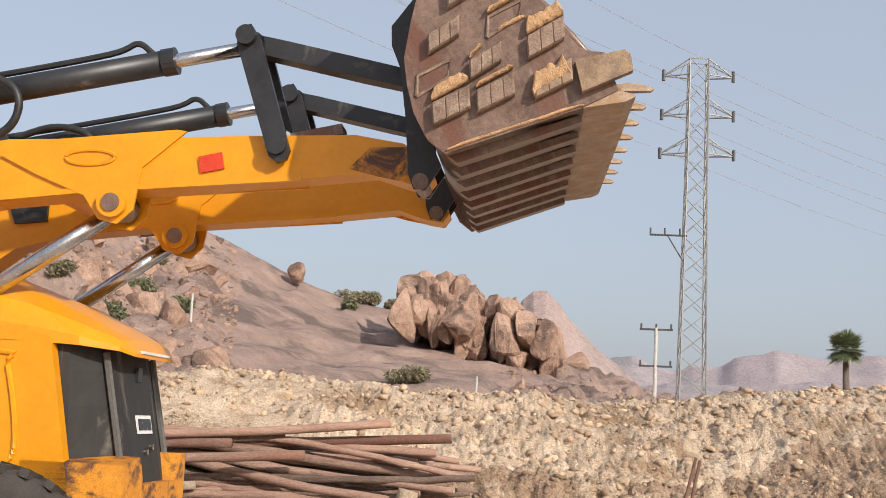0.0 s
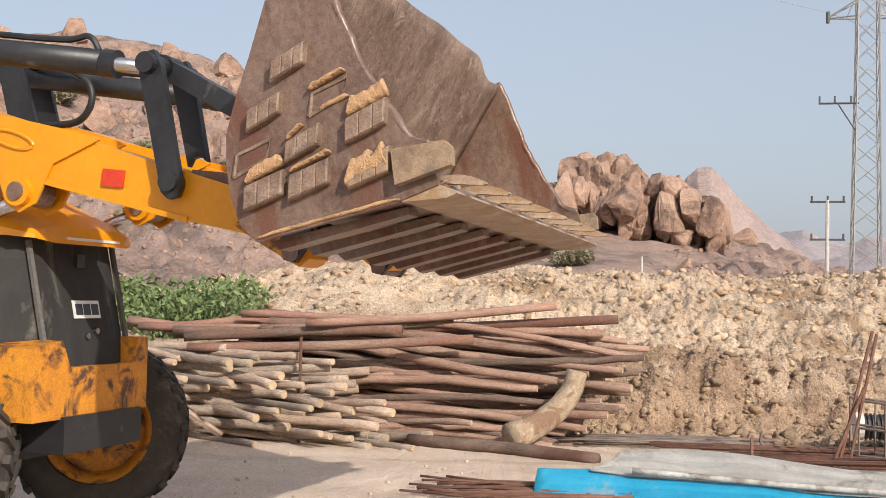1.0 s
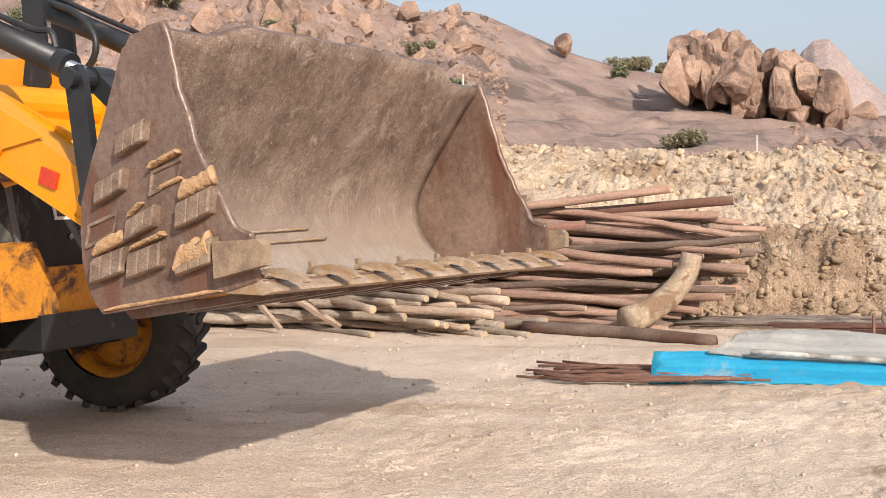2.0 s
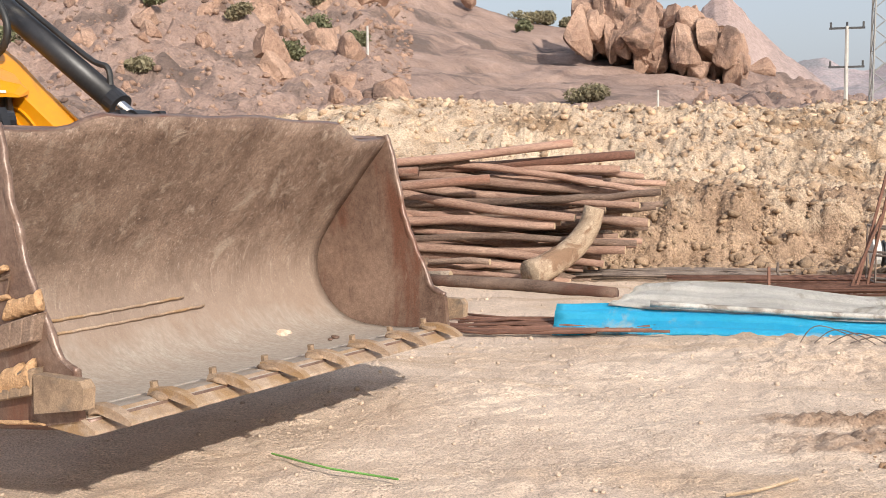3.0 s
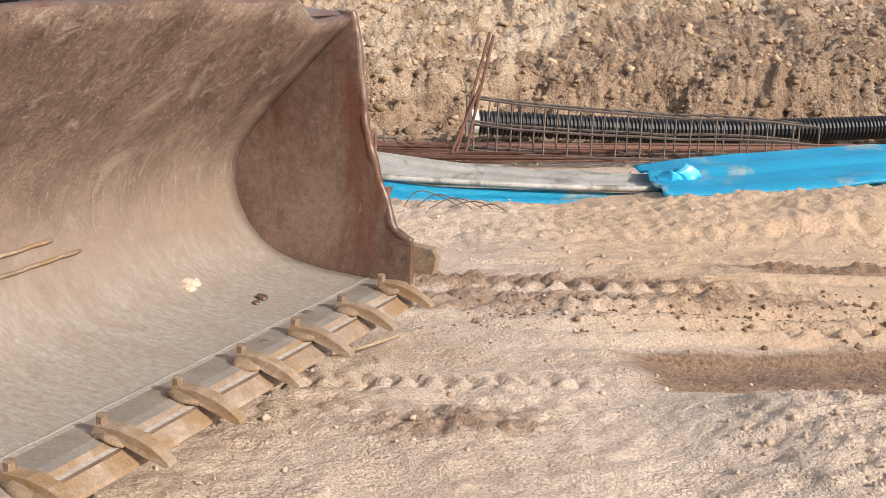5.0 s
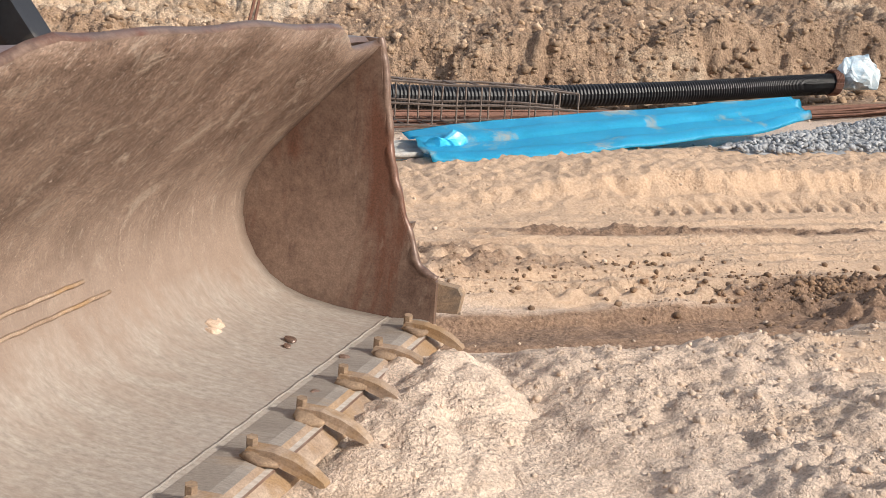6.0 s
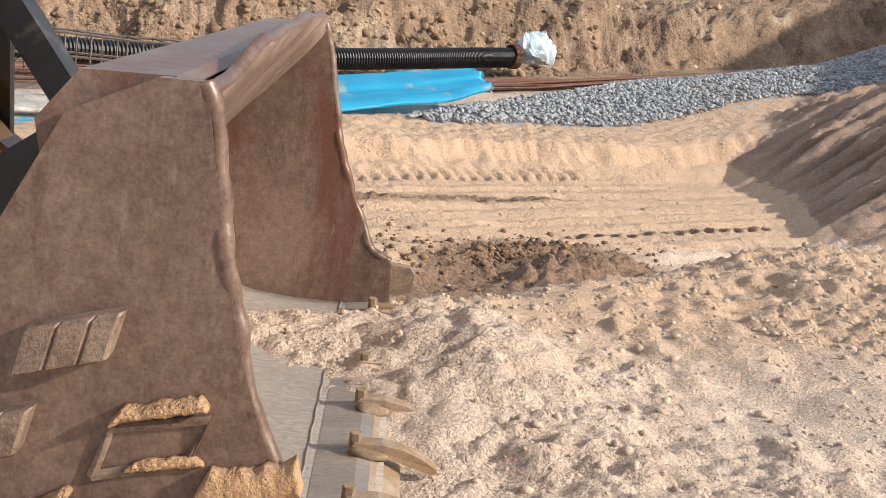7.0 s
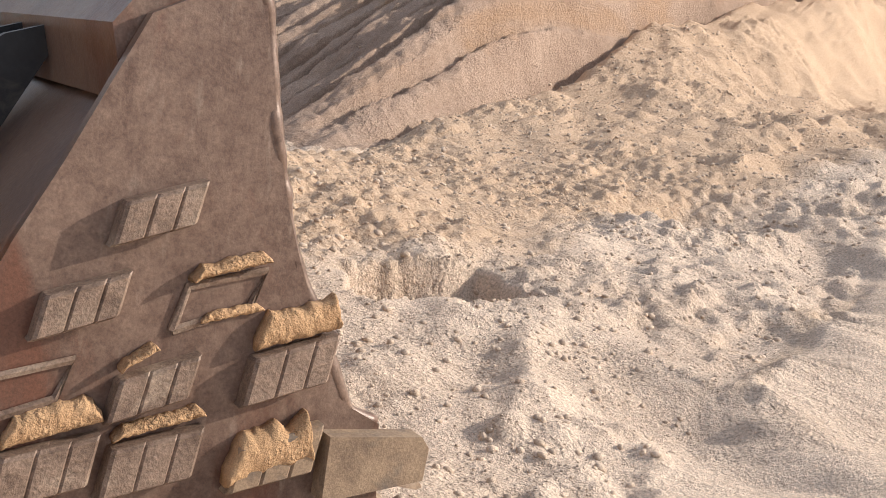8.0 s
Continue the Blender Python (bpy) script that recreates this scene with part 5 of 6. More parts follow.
def build_logs():
    rng = random.Random(5)
    short = [log_mesh(k, 1.5 + 0.25 * k, 0.034 + 0.005 * (k % 3), 0.035) for k in range(5)]
    long = [log_mesh(10 + k, 2.7 + 0.22 * k, 0.031 + 0.006 * (k % 3), rng.uniform(-0.10, 0.10)) for k in range(6)]
    # back pile of long logs, ends at the right
    layer, n = 0, 0
    for layer in range(13):
        z = gz(-1.5, 10.2) + 0.05 + layer * 0.067
        for j in range(8 - layer // 4):
            me = long[rng.randrange(6)]
            L = 2.7 + 0.22 * long.index(me)
            xr = 0.05 + rng.uniform(-0.75, 0.12) - 0.35 * (layer < 3) + 0.03 * layer
            y = 9.75 + j * 0.11 + 0.02 * layer + rng.uniform(-0.03, 0.03)
            turn = rng.uniform(-7, 3) + (2.0 if j % 2 else -2.5)
            ob = put_log("log", me, pose(xr - L / 2, y, z + rng.uniform(-0.015, 0.02), rng.uniform(0, 360), rng.uniform(-4.2, 4.2) + 1.2, turn * 1.9))
            tagged(ob, "long reddish-brown eucalyptus pole in a stack", "log", "logs in the pile")
            n += 1
    # front pile of shorter, paler logs whose ends face the yard
    for layer in range(10):
        z = gz(-2.8, 9.6) + 0.04 + layer * 0.070
        for j in range(6):
            me = short[rng.randrange(5)]
            L = 1.5 + 0.25 * short.index(me)
            xr = -1.25 - 0.11 * layer + rng.uniform(-0.75, 0.22) - 0.3 * (j % 2)
            y = 9.35 + j * 0.085 + 0.012 * layer + rng.uniform(-0.02, 0.02)
            ob = put_log("log", me, pose(xr - L / 2, y, z + rng.uniform(-0.012, 0.012), rng.uniform(0, 360), rng.uniform(-3, 4), rng.uniform(-42, -8)))
            tagged(ob, "short pale weathered pole in a stack", "log", "logs in the pile")
    for layer in range(7):
        for j in range(3):
            me = short[rng.randrange(5)]
            ob = put_log("log", me, pose(-3.3 + rng.uniform(-0.4, 0.5), 9.4 + j * 0.14, gz(-3.3, 9.5) + 0.04 + layer * 0.078, rng.uniform(0, 360), rng.uniform(-3, 3), rng.uniform(-8, 8)))
            tagged(ob, "short pale weathered pole in a stack", "log", "logs in the pile")
    # splayed poles on top
    for x0, y0, z0, x1, y1, z1, r in ((-2.7, 9.9, 0.86, 0.15, 10.1, 1.02, 0.04), (-2.4, 9.8, 0.93, -0.35, 9.95, 1.12, 0.036), (-3.4, 9.7, 0.80, -1.2, 10.0, 0.98, 0.038), (-3.6, 10, 0.84, -1.6, 9.8, 0.9, 0.04), (-3.3, 9.5, 0.72, -1.0, 9.7, 0.84, 0.04)):
        ob = part("log", tube(curve_points([(x0, y0, z0), ((x0 + x1) / 2, (y0 + y1) / 2 + 0.04, (z0 + z1) / 2 - 0.02), (x1, y1, z1)], 5), r, 9), M_BARK, None, "", True)
        tagged(ob, "bent bark-covered pole lying on the stack", "log", "logs in the pile")
    big = part("crooked_log", tube(curve_points([(-0.65, 9.2, 0.13), (-0.52, 9.32, 0.18), (-0.33, 9.42, 0.31), (-0.21, 9.48, 0.47), (-0.165, 9.5, 0.62)], 6), 0.1, 14, radii=[0.11 - 0.03 * k / 24 for k in range(25)]), M_TRUNKPALE, None, "", True)
    tagged(big, "thick crooked debarked trunk leaning on the log stack", "log")
    thin = part("log", tube(curve_points([(-1.45, 9.35, 0.06), (-0.7, 9.0, 0.07), (0.0, 8.6, 0.06)], 6), 0.05, 10), M_BARK, None, "", True)
    tagged(thin, "single grey pole lying on the ground", "log")
    for x0, y0, x1, y1, r in ((-3.6, 9.0, -2.9, 9.2, 0.045), (-3.75, 9.0, -3.35, 9.05, 0.04)):
        lean = part("plank", tube([(x0, y0, 0.55), (x1, y1, 0.06)], r * 0.6, 4), M_PALEBARK)
        tagged(lean, "pale split timber leaning on the stack", "timber", "leaning timbers")
    for x, y, z0, z1 in ((-2.3, 9.25, 0.0, 0.84), (-3.95, 9.6, 0.2, 0.75)):
        r = part("marker_rod", rod((x, y, z0), (x + 0.0, y, z1), 0.012, 6), M_REBAR)
        tagged(r, "thin rusty upright rod before the logs", "rod")


def ribbed_sheet(name, label, ctrl, mat, ribs, depth=0.018, n=40, m=44):
    """A ribbed metal sheet laid between two bent long edges: ctrl has pairs (front edge, back edge)."""
    a, b = curve_points([c[0] for c in ctrl], 10), curve_points([c[1] for c in ctrl], 10)
    bm = bmesh.new()
    rows = []
    for i, (p, q) in enumerate(zip(a, b)):
        row = []
        for k in range(m + 1):
            u = k / m
            h = depth * max(0, math.sin(u * ribs * 2 * math.pi)) ** 0.5 if math.sin(u * ribs * 2 * math.pi) > 0 else 0
            v = p.lerp(q, u) + Vector((0, 0, h))
            v += noise.noise_vector(v * 3.0) * 0.018
            row.append(bm.verts.new(v))
        rows.append(row)
    for r0, r1 in zip(rows, rows[1:]):
        for k in range(m):
            bm.faces.new((r0[k], r0[k + 1], r1[k + 1], r1[k]))
    bmesh.ops.solidify(bm, geom=bm.faces[:], thickness=0.004)
    ob = part(name, bm, mat, None, "", True)
    return tagged(ob, label, "metal sheet", "roofing sheets")


def build_sheets():
    V = Vector
    ribbed_sheet("roofing_sheet", "bright blue ribbed roofing sheet folded over the rebar", [(V((-0.36, 7.0, 0.03)), V((-0.35, 7.25, 0.17))), (V((0.6, 7.0, 0.03)), V((0.6, 7.3, 0.16))), (V((1.6, 7.0, 0.02)), V((1.6, 7.25, 0.09))), (V((2.75, 6.98, 0.02)), V((2.75, 7.25, 0.10)))], M_BLUE, 2, 0.02)
    ribbed_sheet("roofing_sheet", "bare grey sheet lying buckled on the blue sheet", [(V((-0.05, 7.22, 0.16)), V((0.17, 7.66, 0.25))), (V((0.7, 7.22, 0.13)), V((0.75, 7.70, 0.26))), (V((1.5, 7.14, 0.10)), V((1.5, 7.58, 0.19))), (V((2.45, 7.10, 0.09)), V((2.5, 7.45, 0.16))), (V((3.1, 7.18, 0.09)), V((3.2, 7.45, 0.15)))], M_GREYSHEET, 3, 0.016)
    ribbed_sheet("roofing_sheet", "blue ribbed roofing sheet, one end propped on gravel", [(V((2.55, 6.78, 0.12)), V((2.6, 7.5, 0.20))), (V((3.1, 6.76, 0.14)), V((3.15, 7.5, 0.29))), (V((4.0, 6.82, 0.22)), V((4.05, 7.55, 0.36))), (V((5.0, 7.05, 0.29)), V((5.05, 7.6, 0.44))), (V((5.62, 7.22, 0.38)), V((5.7, 7.62, 0.50)))], M_BLUE, 2, 0.035)
    roll = part("sheet_edge_roll", tube(curve_points([(0.2, 7.18, 0.19), (1.2, 7.15, 0.14), (2.0, 7.1, 0.12), (2.6, 7.08, 0.12)], 8), 0.018, 8), M_ROLLEDGE, None, "", True)
    tagged(roll, "rolled grey edge of a crumpled metal sheet", "metal sheet")
    crumb = bmesh.new()
    bmesh.ops.create_icosphere(crumb, subdivisions=3, radius=1, matrix=Matrix.Translation((2.78, 7.12, 0.17)) @ Matrix.Diagonal((0.14, 0.05, 0.06, 1)))
    for v in crumb.verts:
        v.co += noise.noise_vector(v.co * 12) * 0.07
    tagged(part("crumpled_sheet_end", crumb, M_BLUE), "crumpled blue sheet metal between two sheets", "metal sheet")


def build_rebar():
    rng = random.Random(11)
    def bars(name, label, n, x0, x1, y0, y1, zf, r, mat, group, jag=0.5, skew=0.0):
        for k in range(n):
            y = y0 + (y1 - y0) * k / max(1, n - 1) + rng.uniform(-0.02, 0.02)
            a, b = x0 + rng.uniform(0, jag), x1 - rng.uniform(0, jag)
            dy = rng.uniform(-0.06, 0.06) + skew
            pts = [(a + (b - a) * u / 5, y + dy * (u / 5 - 0.5), zf(a + (b - a) * u / 5, y) + r + rng.uniform(0, 0.02)) for u in range(6)]
            ob = part(name, tube(pts, r, 5), mat, None, "", True)
            tagged(ob, label, "rebar", group)
    g0 = lambda x, y: gz(x, y) + 0.015
    bars("rebar", "rusty reinforcing bar in a bundle under the sheets", 26, -1.15, 0.35, 6.95, 7.4, g0, 0.008, M_REBAR, "bars under the sheets", 0.5, -0.12)
    bars("rebar", "long rusty reinforcing bar on the ground", 46, 0.3, 12.0, 8.35, 9.75, lambda x, y: gz(x, y) + 0.03 + 0.03 * math.sin(y * 9), 0.009, M_REBAR, "long bars", 1.6)
    bars("rebar", "dark steel bar among rubble", 16, -0.6, 1.5, 9.7, 10.25, g0, 0.009, M_WIRE, "dark bars by the bank", 0.7, 0.25)
    for x0, z0, x1, z1, y in ((1.62, 0.05, 1.86, 1.0, 8.6), (1.70, 0.05, 1.9, 0.98, 8.65), (1.56, 0.05, 1.80, 0.62, 8.55), (1.05, 0.03, 1.06, 0.25, 8.6)):
        tagged(part("upright_rebar", rod((x0, y, z0), (x1, y + 0.08, z1), 0.011, 6), M_REBAR), "rusty bar standing slanted beside the cage", "rebar", "slanted bars")
    hook = part("upright_rebar", tube(curve_points([(1.45, 9.3, 0.1), (1.22, 9.3, 0.12), (1.2, 9.3, 0.22)], 5), 0.01, 6), M_WIRE)
    tagged(hook, "bent steel bar with a hook", "rebar")
    # cage of long bars and square ties, sloping down to one end
    cage = empty("rebar_cage", "dark steel reinforcement cage of long bars and square ties", "rebar cage")
    x0, x1 = 1.78, 4.0
    def corner(u, k):
        h = 0.38 - 0.14 * u
        w = 0.30
        base = gz(x0 + (x1 - x0) * u, 8.7 - 0.9 * u) + 0.05 + 0.04 * (1 - u)
        yy, zz = ((0, 0), (w, 0), (w, h), (0, h), (0, h * 0.5), (w, h * 0.5))[k]
        return Vector((x0 + (x1 - x0) * u, 8.7 + yy - 0.95 * u, base + zz))
    for k in range(6):
        part("long_bar", tube([corner(u / 8, k) for u in range(9)], 0.010, 5), M_WIRE, cage)
    for i in range(15):
        u = i / 14
        bm = bmesh.new()
        c = [corner(u, k) for k in range(4)]
        for a, b in zip(c, c[1:] + c[:1]):
            rod(a, b, 0.007, 5, bm)
        part("tie", bm, M_WIRE, cage)
    # straggling wire
    for k in range(5):
        cx, cy = 1.15 + 0.06 * k, 6.6
        pts = curve_points([(cx - 0.2, cy, 0.03), (cx - 0.1 + 0.03 * k, cy + 0.03, 0.15 - 0.02 * k), (cx + 0.05, cy - 0.05 * k, 0.12), (cx + 0.2, cy, 0.03)], 5)
        tagged(part("wire_scrap", tube(pts, 0.003, 4), M_WIRE), "tangled thin wire on the ground", "wire", "wire scraps")


def build_pipe():
    pipe = empty("corrugated_pipe", "black corrugated plastic drain pipe lying along the bank", "pipe")
    P = curve_points([(2.05, 9.95, 0.20), (4.0, 10.0, 0.17), (6.0, 10.0, 0.26), (7.4, 10.0, 0.36), (8.0, 10.0, 0.40)], 10)
    P = [p + Vector((0, 0, 0.03)) for p in P]
    n = 900
    pts, radii = [], []
    for k in range(n):
        u = k / (n - 1) * (len(P) - 1)
        i = min(int(u), len(P) - 2)
        pts.append(P[i].lerp(P[i + 1], u - i))
        radii.append(0.105 if k % 4 < 2 else 0.088)
    part("pipe_wall", tube(pts, 0.1, 14, radii=radii), M_PIPE, pipe, "ribbed black plastic wall")
    cap = rod((2.0, 9.95, 0.23), (2.06, 9.95, 0.23), 0.11, 16)
    part("end_cap", cap, M_GREYSHEET, pipe, "dull grey end")
    bag = bmesh.new()
    bmesh.ops.create_icosphere(bag, subdivisions=4, radius=1, matrix=Matrix.Translation((8.24, 10.0, 0.53)) @ Matrix.Diagonal((0.24, 0.16, 0.16, 1)))
    for v in bag.verts:
        v.co += noise.noise_vector(v.co * 8) * 0.075 + noise.noise_vector(v.co * 20) * 0.025
    tagged(part("plastic_bag", bag, M_BAG, None, "", False), "crumpled white and blue plastic bag tied over the pipe's end", "bag")
    tie = bmesh.new()
    for k in range(5):
        tube([(7.93 + 0.018 * k + 0.01 * math.sin(a), 10.0 + 0.12 * math.cos(a), 0.44 + 0.12 * math.sin(a)) for a in np.linspace(0, 6.28, 17)], 0.012, 5, tie)
    tagged(part("cloth_tie", tie, M_REBAR), "reddish cloth strip wound round the pipe's end", "tie")


def gravel_height(x, y):
    ridge = np.interp(x, [4.2, 4.8, 6.5, 8, 9, 10.4, 12.9, 17], [0.0, 0.09, 0.08, 0.03, 0.03, 0.06, 0.42, 0.8])
    w = step(6.35, 7.0, y - 0.02 * x) * step(9.3, 8.4, y)
    return ridge * w * step(0.0, 0.35, (x - 4.5) * 0.8 + 1.9 * (6.9 - y))


def build_gravel():
    rng = np.random.default_rng(3)
    bed = sheet("gravel_bed", spaced((4.2, 20, 0.12)), spaced((6.3, 9.4, 0.1)), lambda x, y: ground_height(x, y) + gravel_height(x, y) - 0.03, M_GRAVEL)
    tagged(bed, "heap of crushed grey stone", "gravel", kind="structure")
    n = 24000
    x = 4.5 + rng.random(n) ** 1.25 * 12
    y = 6.45 + rng.random(n) * 2.6
    k = (gravel_height(x, y) > 0.025)
    x, y = x[k], y[k]
    z = gzs(x, y) + gravel_height(x, y)
    scatter("crushed_stone", np.stack([x, y, z], -1), rng.uniform(0.01, 0.024, len(x)), M_GRAVEL, 0.8, 0.35, 8, "crushed grey stones of the gravel heap", "gravel")


def build_clods():
    rng = np.random.default_rng(21)
    # clay bank: clods from fist size to half a metre
    n = 10000
    x = rng.uniform(-7, 16, n)
    y = 10.7 + rng.random(n) ** 0.9 * 6.5
    k = (y > 11.4) | (rng.random(n) < 0.15)
    x, y, n = x[k], y[k], int(k.sum())
    z = gzs(x, y)
    size = 0.010 + 0.055 * rng.random(n) ** 5 + 0.002 * (y - 10.7)
    scatter("clay_clods", np.stack([x, y, z + size * 0.15], -1), size, M_CLOD, 0.7, 0.5, 4, "broken clay clods and stones on the bank", "clods")
    n = 900
    x = rng.uniform(-3.5, 9, n)
    y = 10.2 + rng.random(n) * 0.8
    size = 0.02 + 0.055 * rng.random(n) ** 3
    scatter("fallen_clods", np.stack([x, y, gzs(x, y) + size * 0.3], -1), size, M_FALLEN, 0.75, 0.45, 5, "clods fallen to the foot of the bank", "clods")
    # lumps standing out of the cut face
    n = 3400
    x = rng.uniform(-3.5, 10, n)
    y = 10.55 + 0.95 * rng.random(n)
    size = 0.012 + 0.04 * rng.random(n) ** 3
    scatter("face_lumps", np.stack([x, y, gzs(x, y) - size * 0.1], -1), size, M_FALLEN, 0.65, 0.4, 15, "lumps of brown clay in the cut face of the bank", "clods")
    # yard
    n = 3800
    x = rng.uniform(-4.5, 7, n)
    y = rng.uniform(2.3, 9.6, n)
    size = 0.003 + 0.012 * rng.random(n) ** 5
    scatter("small_stones", np.stack([x, y, gzs(x, y) + size * 0.3], -1), size, M_SANDCLOD, 0.8, 0.35, 6, "small stones and crumbs on the sand", "stones")
    # heap
    n = 17000
    x = 1.2 + rng.random(n) ** 1.2 * 9.5
    y = 0.7 + rng.random(n) * 2.9
    size = 0.003 + 0.014 * rng.random(n) ** 6
    z = gzs(x, y)
    keep = heap_height(x, y) > 0.05
    scatter("heap_crumbs", np.stack([x, y, z - size * 0.05], -1)[keep], size[keep], M_SANDCLOD, 0.8, 0.3, 7, "crumbs of damp sand on the heap", "sand crumbs")
    # dark damp clods dug up in the tracks
    n = 900
    a, r = rng.uniform(0, 6.28, n), np.abs(rng.normal(0, 0.42, n))
    x, y = 3.35 + r * np.cos(a) * 1.2, 4.05 + r * np.sin(a) * 0.55
    size = 0.004 + 0.015 * rng.random(n) ** 3
    scatter("damp_clods", np.stack([x, y, gzs(x, y) + size * 0.3], -1), size, M_DAMP, 0.8, 0.35, 9, "dark damp clods dug up by wheels", "clods")
    n = 500
    x, y = rng.uniform(0.9, 3.2, n), 4.45 + rng.normal(0, 0.16, n)
    size = 0.003 + 0.012 * rng.random(n) ** 3
    scatter("damp_clods", np.stack([x, y, gzs(x, y) + size * 0.3], -1), size, M_DAMP, 0.8, 0.35, 10, "dark damp clods along a wheel track", "clods")


M_DAMP = material("damp_soil", (0.16, 0.095, 0.055), (0.30, 0.19, 0.115), 0.9, 0, 4, 40, 0.5, island=0.5, world_space=True)
M_ROLLEDGE = material("dirty_sheet_edge", (0.30, 0.28, 0.25), (0.58, 0.55, 0.51), 0.6, 0, 7, 50, 0.2, (0.2, 0.17, 0.14), 0.56, stain_scale=6)
M_GREENSTRIP = material("green_plastic_strip", (0.10, 0.28, 0.06), (0.2, 0.42, 0.1), 0.5, 0, 8, 40, 0.05)
build_logs()
build_sheets()
build_rebar()
build_pipe()
build_gravel()
build_clods()
pushed_sand = empty("pushed_sand", "loose sand pushed up by the bucket's edge", "sand mound", Matrix.Translation((1.35, 2.75, 0.0)))


def build_pushed_sand():
    bm = bmesh.new()
    n, m = 90, 60
    rows = []
    for i in range(n + 1):
        row = []
        for k in range(m + 1):
            u, v = i / n * 2 - 1, k / m * 2 - 1
            r = max(1.0, math.hypot(u, v) / max(abs(u), abs(v), 1e-6))
            u2, v2 = u / r, v / r
            q = math.hypot(u2, v2)
            x, y = v2 * 0.56 + 0.14, u2 * 0.82
            z = 0.22 * (1 - q ** 1.4) * (0.9 + 0.3 * noise.noise(Vector((u * 2.3, v * 1.5, 3)))) - 0.05
            z += (0.045 * noise.noise(Vector((x * 6, y * 6, 1))) + 0.024 * noise.noise(Vector((x * 18, y * 18, 5))) + 0.010 * noise.noise(Vector((x * 50, y * 50, 5)))) * (1 - q ** 3)
            row.append(bm.verts.new((x, y, z)))
        rows.append(row)
    for a, b in zip(rows, rows[1:]):
        for k in range(m):
            bm.faces.new((a[k], a[k + 1], b[k + 1], b[k]))
    part("mound", bm, M_SAND, pushed_sand, "pale loose sand", True)
    rng = np.random.default_rng(66)
    for k in range(60):
        a, r = rng.uniform(0, 6.28), rng.random() ** 0.5
        x, y = 0.14 + 0.5 * r * math.cos(a), 0.76 * r * math.sin(a)
        cb = bmesh.new()
        s = 0.006 + 0.016 * rng.random() ** 3
        bmesh.ops.create_icosphere(cb, subdivisions=1, radius=s, matrix=Matrix.Translation((x, y, 0.20 * (1 - r ** 1.4) - 0.045)))
        part("sand_crumb", cb, M_SANDCLOD, pushed_sand)


build_pushed_sand()
twig = part("twig", tube(curve_points([(0.35, 3.88, 0.025), (0.46, 3.92, 0.035), (0.6, 4.08, 0.03)], 5), 0.006, 5), M_WOODEND)
tagged(twig, "thin pale twig on the sand", "twig")
strip = part("plastic_strip", tube(curve_points([(-1.25, 4.25, 0.02), (-1.0, 4.05, 0.03), (-0.85, 4.0, 0.025), (-0.72, 3.93, 0.03)], 5), 0.004, 5), M_GREENSTRIP)
tagged(strip, "thin green plastic strip on the sand", "strip")
# ---- the hill and the distance ----


def polar(az, d, z):
    a = np.radians(az)
    return np.stack([d * np.sin(a), d * np.cos(a), z + 0 * a], -1)


CREST_AZ = [-60, -45, -36, -30, -28, -25, -22.8, -19, -17.4, -16, -14, -11, -9.5, -7.5, -4.8, -2, 1, 4, 6, 8, 10, 12.5, 15]
CREST_EL = [5, 7, 8.5, 9.7, 11.0, 11.5, 11.4, 10.9, 10.2, 8.9, 8.2, 8.0, 7.5, 6.5, 5.5, 5.0, 4.5, 3.9, 3.0, 2.3, 1.6, 0.9, 0.3]


def hill_point(az, s):
    """The hill's face: s runs from its foot to its crest."""
    d = 42 + 78 * s
    el = np.interp(az, CREST_AZ, CREST_EL)
    foot = -0.6
    e = foot + (el - foot) * s ** 0.95
    z = 1.17 + d * np.tan(np.radians(e))
    return d, z


def hill_relief(az, s):
    d, _ = hill_point(az, s)
    x, y = d * np.sin(np.radians(az)), d * np.cos(np.radians(az))
    slab = step(-11.5, -9.5, az) * step(7, 3, az)
    rough = 1.6 * fbm(x * 0.16, y * 0.16, 5, 90, 0.55) + 1.6 * np.abs(fbm(x * 0.35, y * 0.35, 4, 95, 0.6))
    smooth = 0.7 * fbm(x * 0.07, y * 0.07, 3, 97) + 0.25 * fbm(x * 0.5, y * 0.5, 3, 98) - 0.35 * step(0.60, 0.9, np.abs(np.sin(x * 0.55 - y * 0.22 + 3 * fbm(x * 0.1, y * 0.1, 2, 99))))
    fade = step(1.0, 0.93, s) * 0.7 + 0.3
    return (rough * (1 - slab) + smooth * slab) * fade * step(0, 0.1, s)


def build_hill():
    azs = np.concatenate([np.linspace(-60, -32, 40), np.linspace(-31.8, 14, 330), np.linspace(14.5, 16, 4)])
    ss = np.concatenate([np.linspace(0, 1, 150), [1.02, 1.06, 1.2]])
    A, S = np.meshgrid(azs, ss, indexing="ij")
    d, z = hill_point(A, np.minimum(S, 1))
    z = z + hill_relief(A, np.minimum(S, 1)) - np.clip(S - 1, 0, 1) * 60
    d = d + np.clip(S - 1, 0, 1) * 80
    v = polar(A.ravel(), d.ravel(), z.ravel())
    h = raw("rocky_hill", v.tolist(), grid_faces(len(azs), len(ss)).tolist(), M_ROCK, smooth=True)
    tagged(h, "pink granite hill with bare slabs and boulders", "hill", kind="structure")


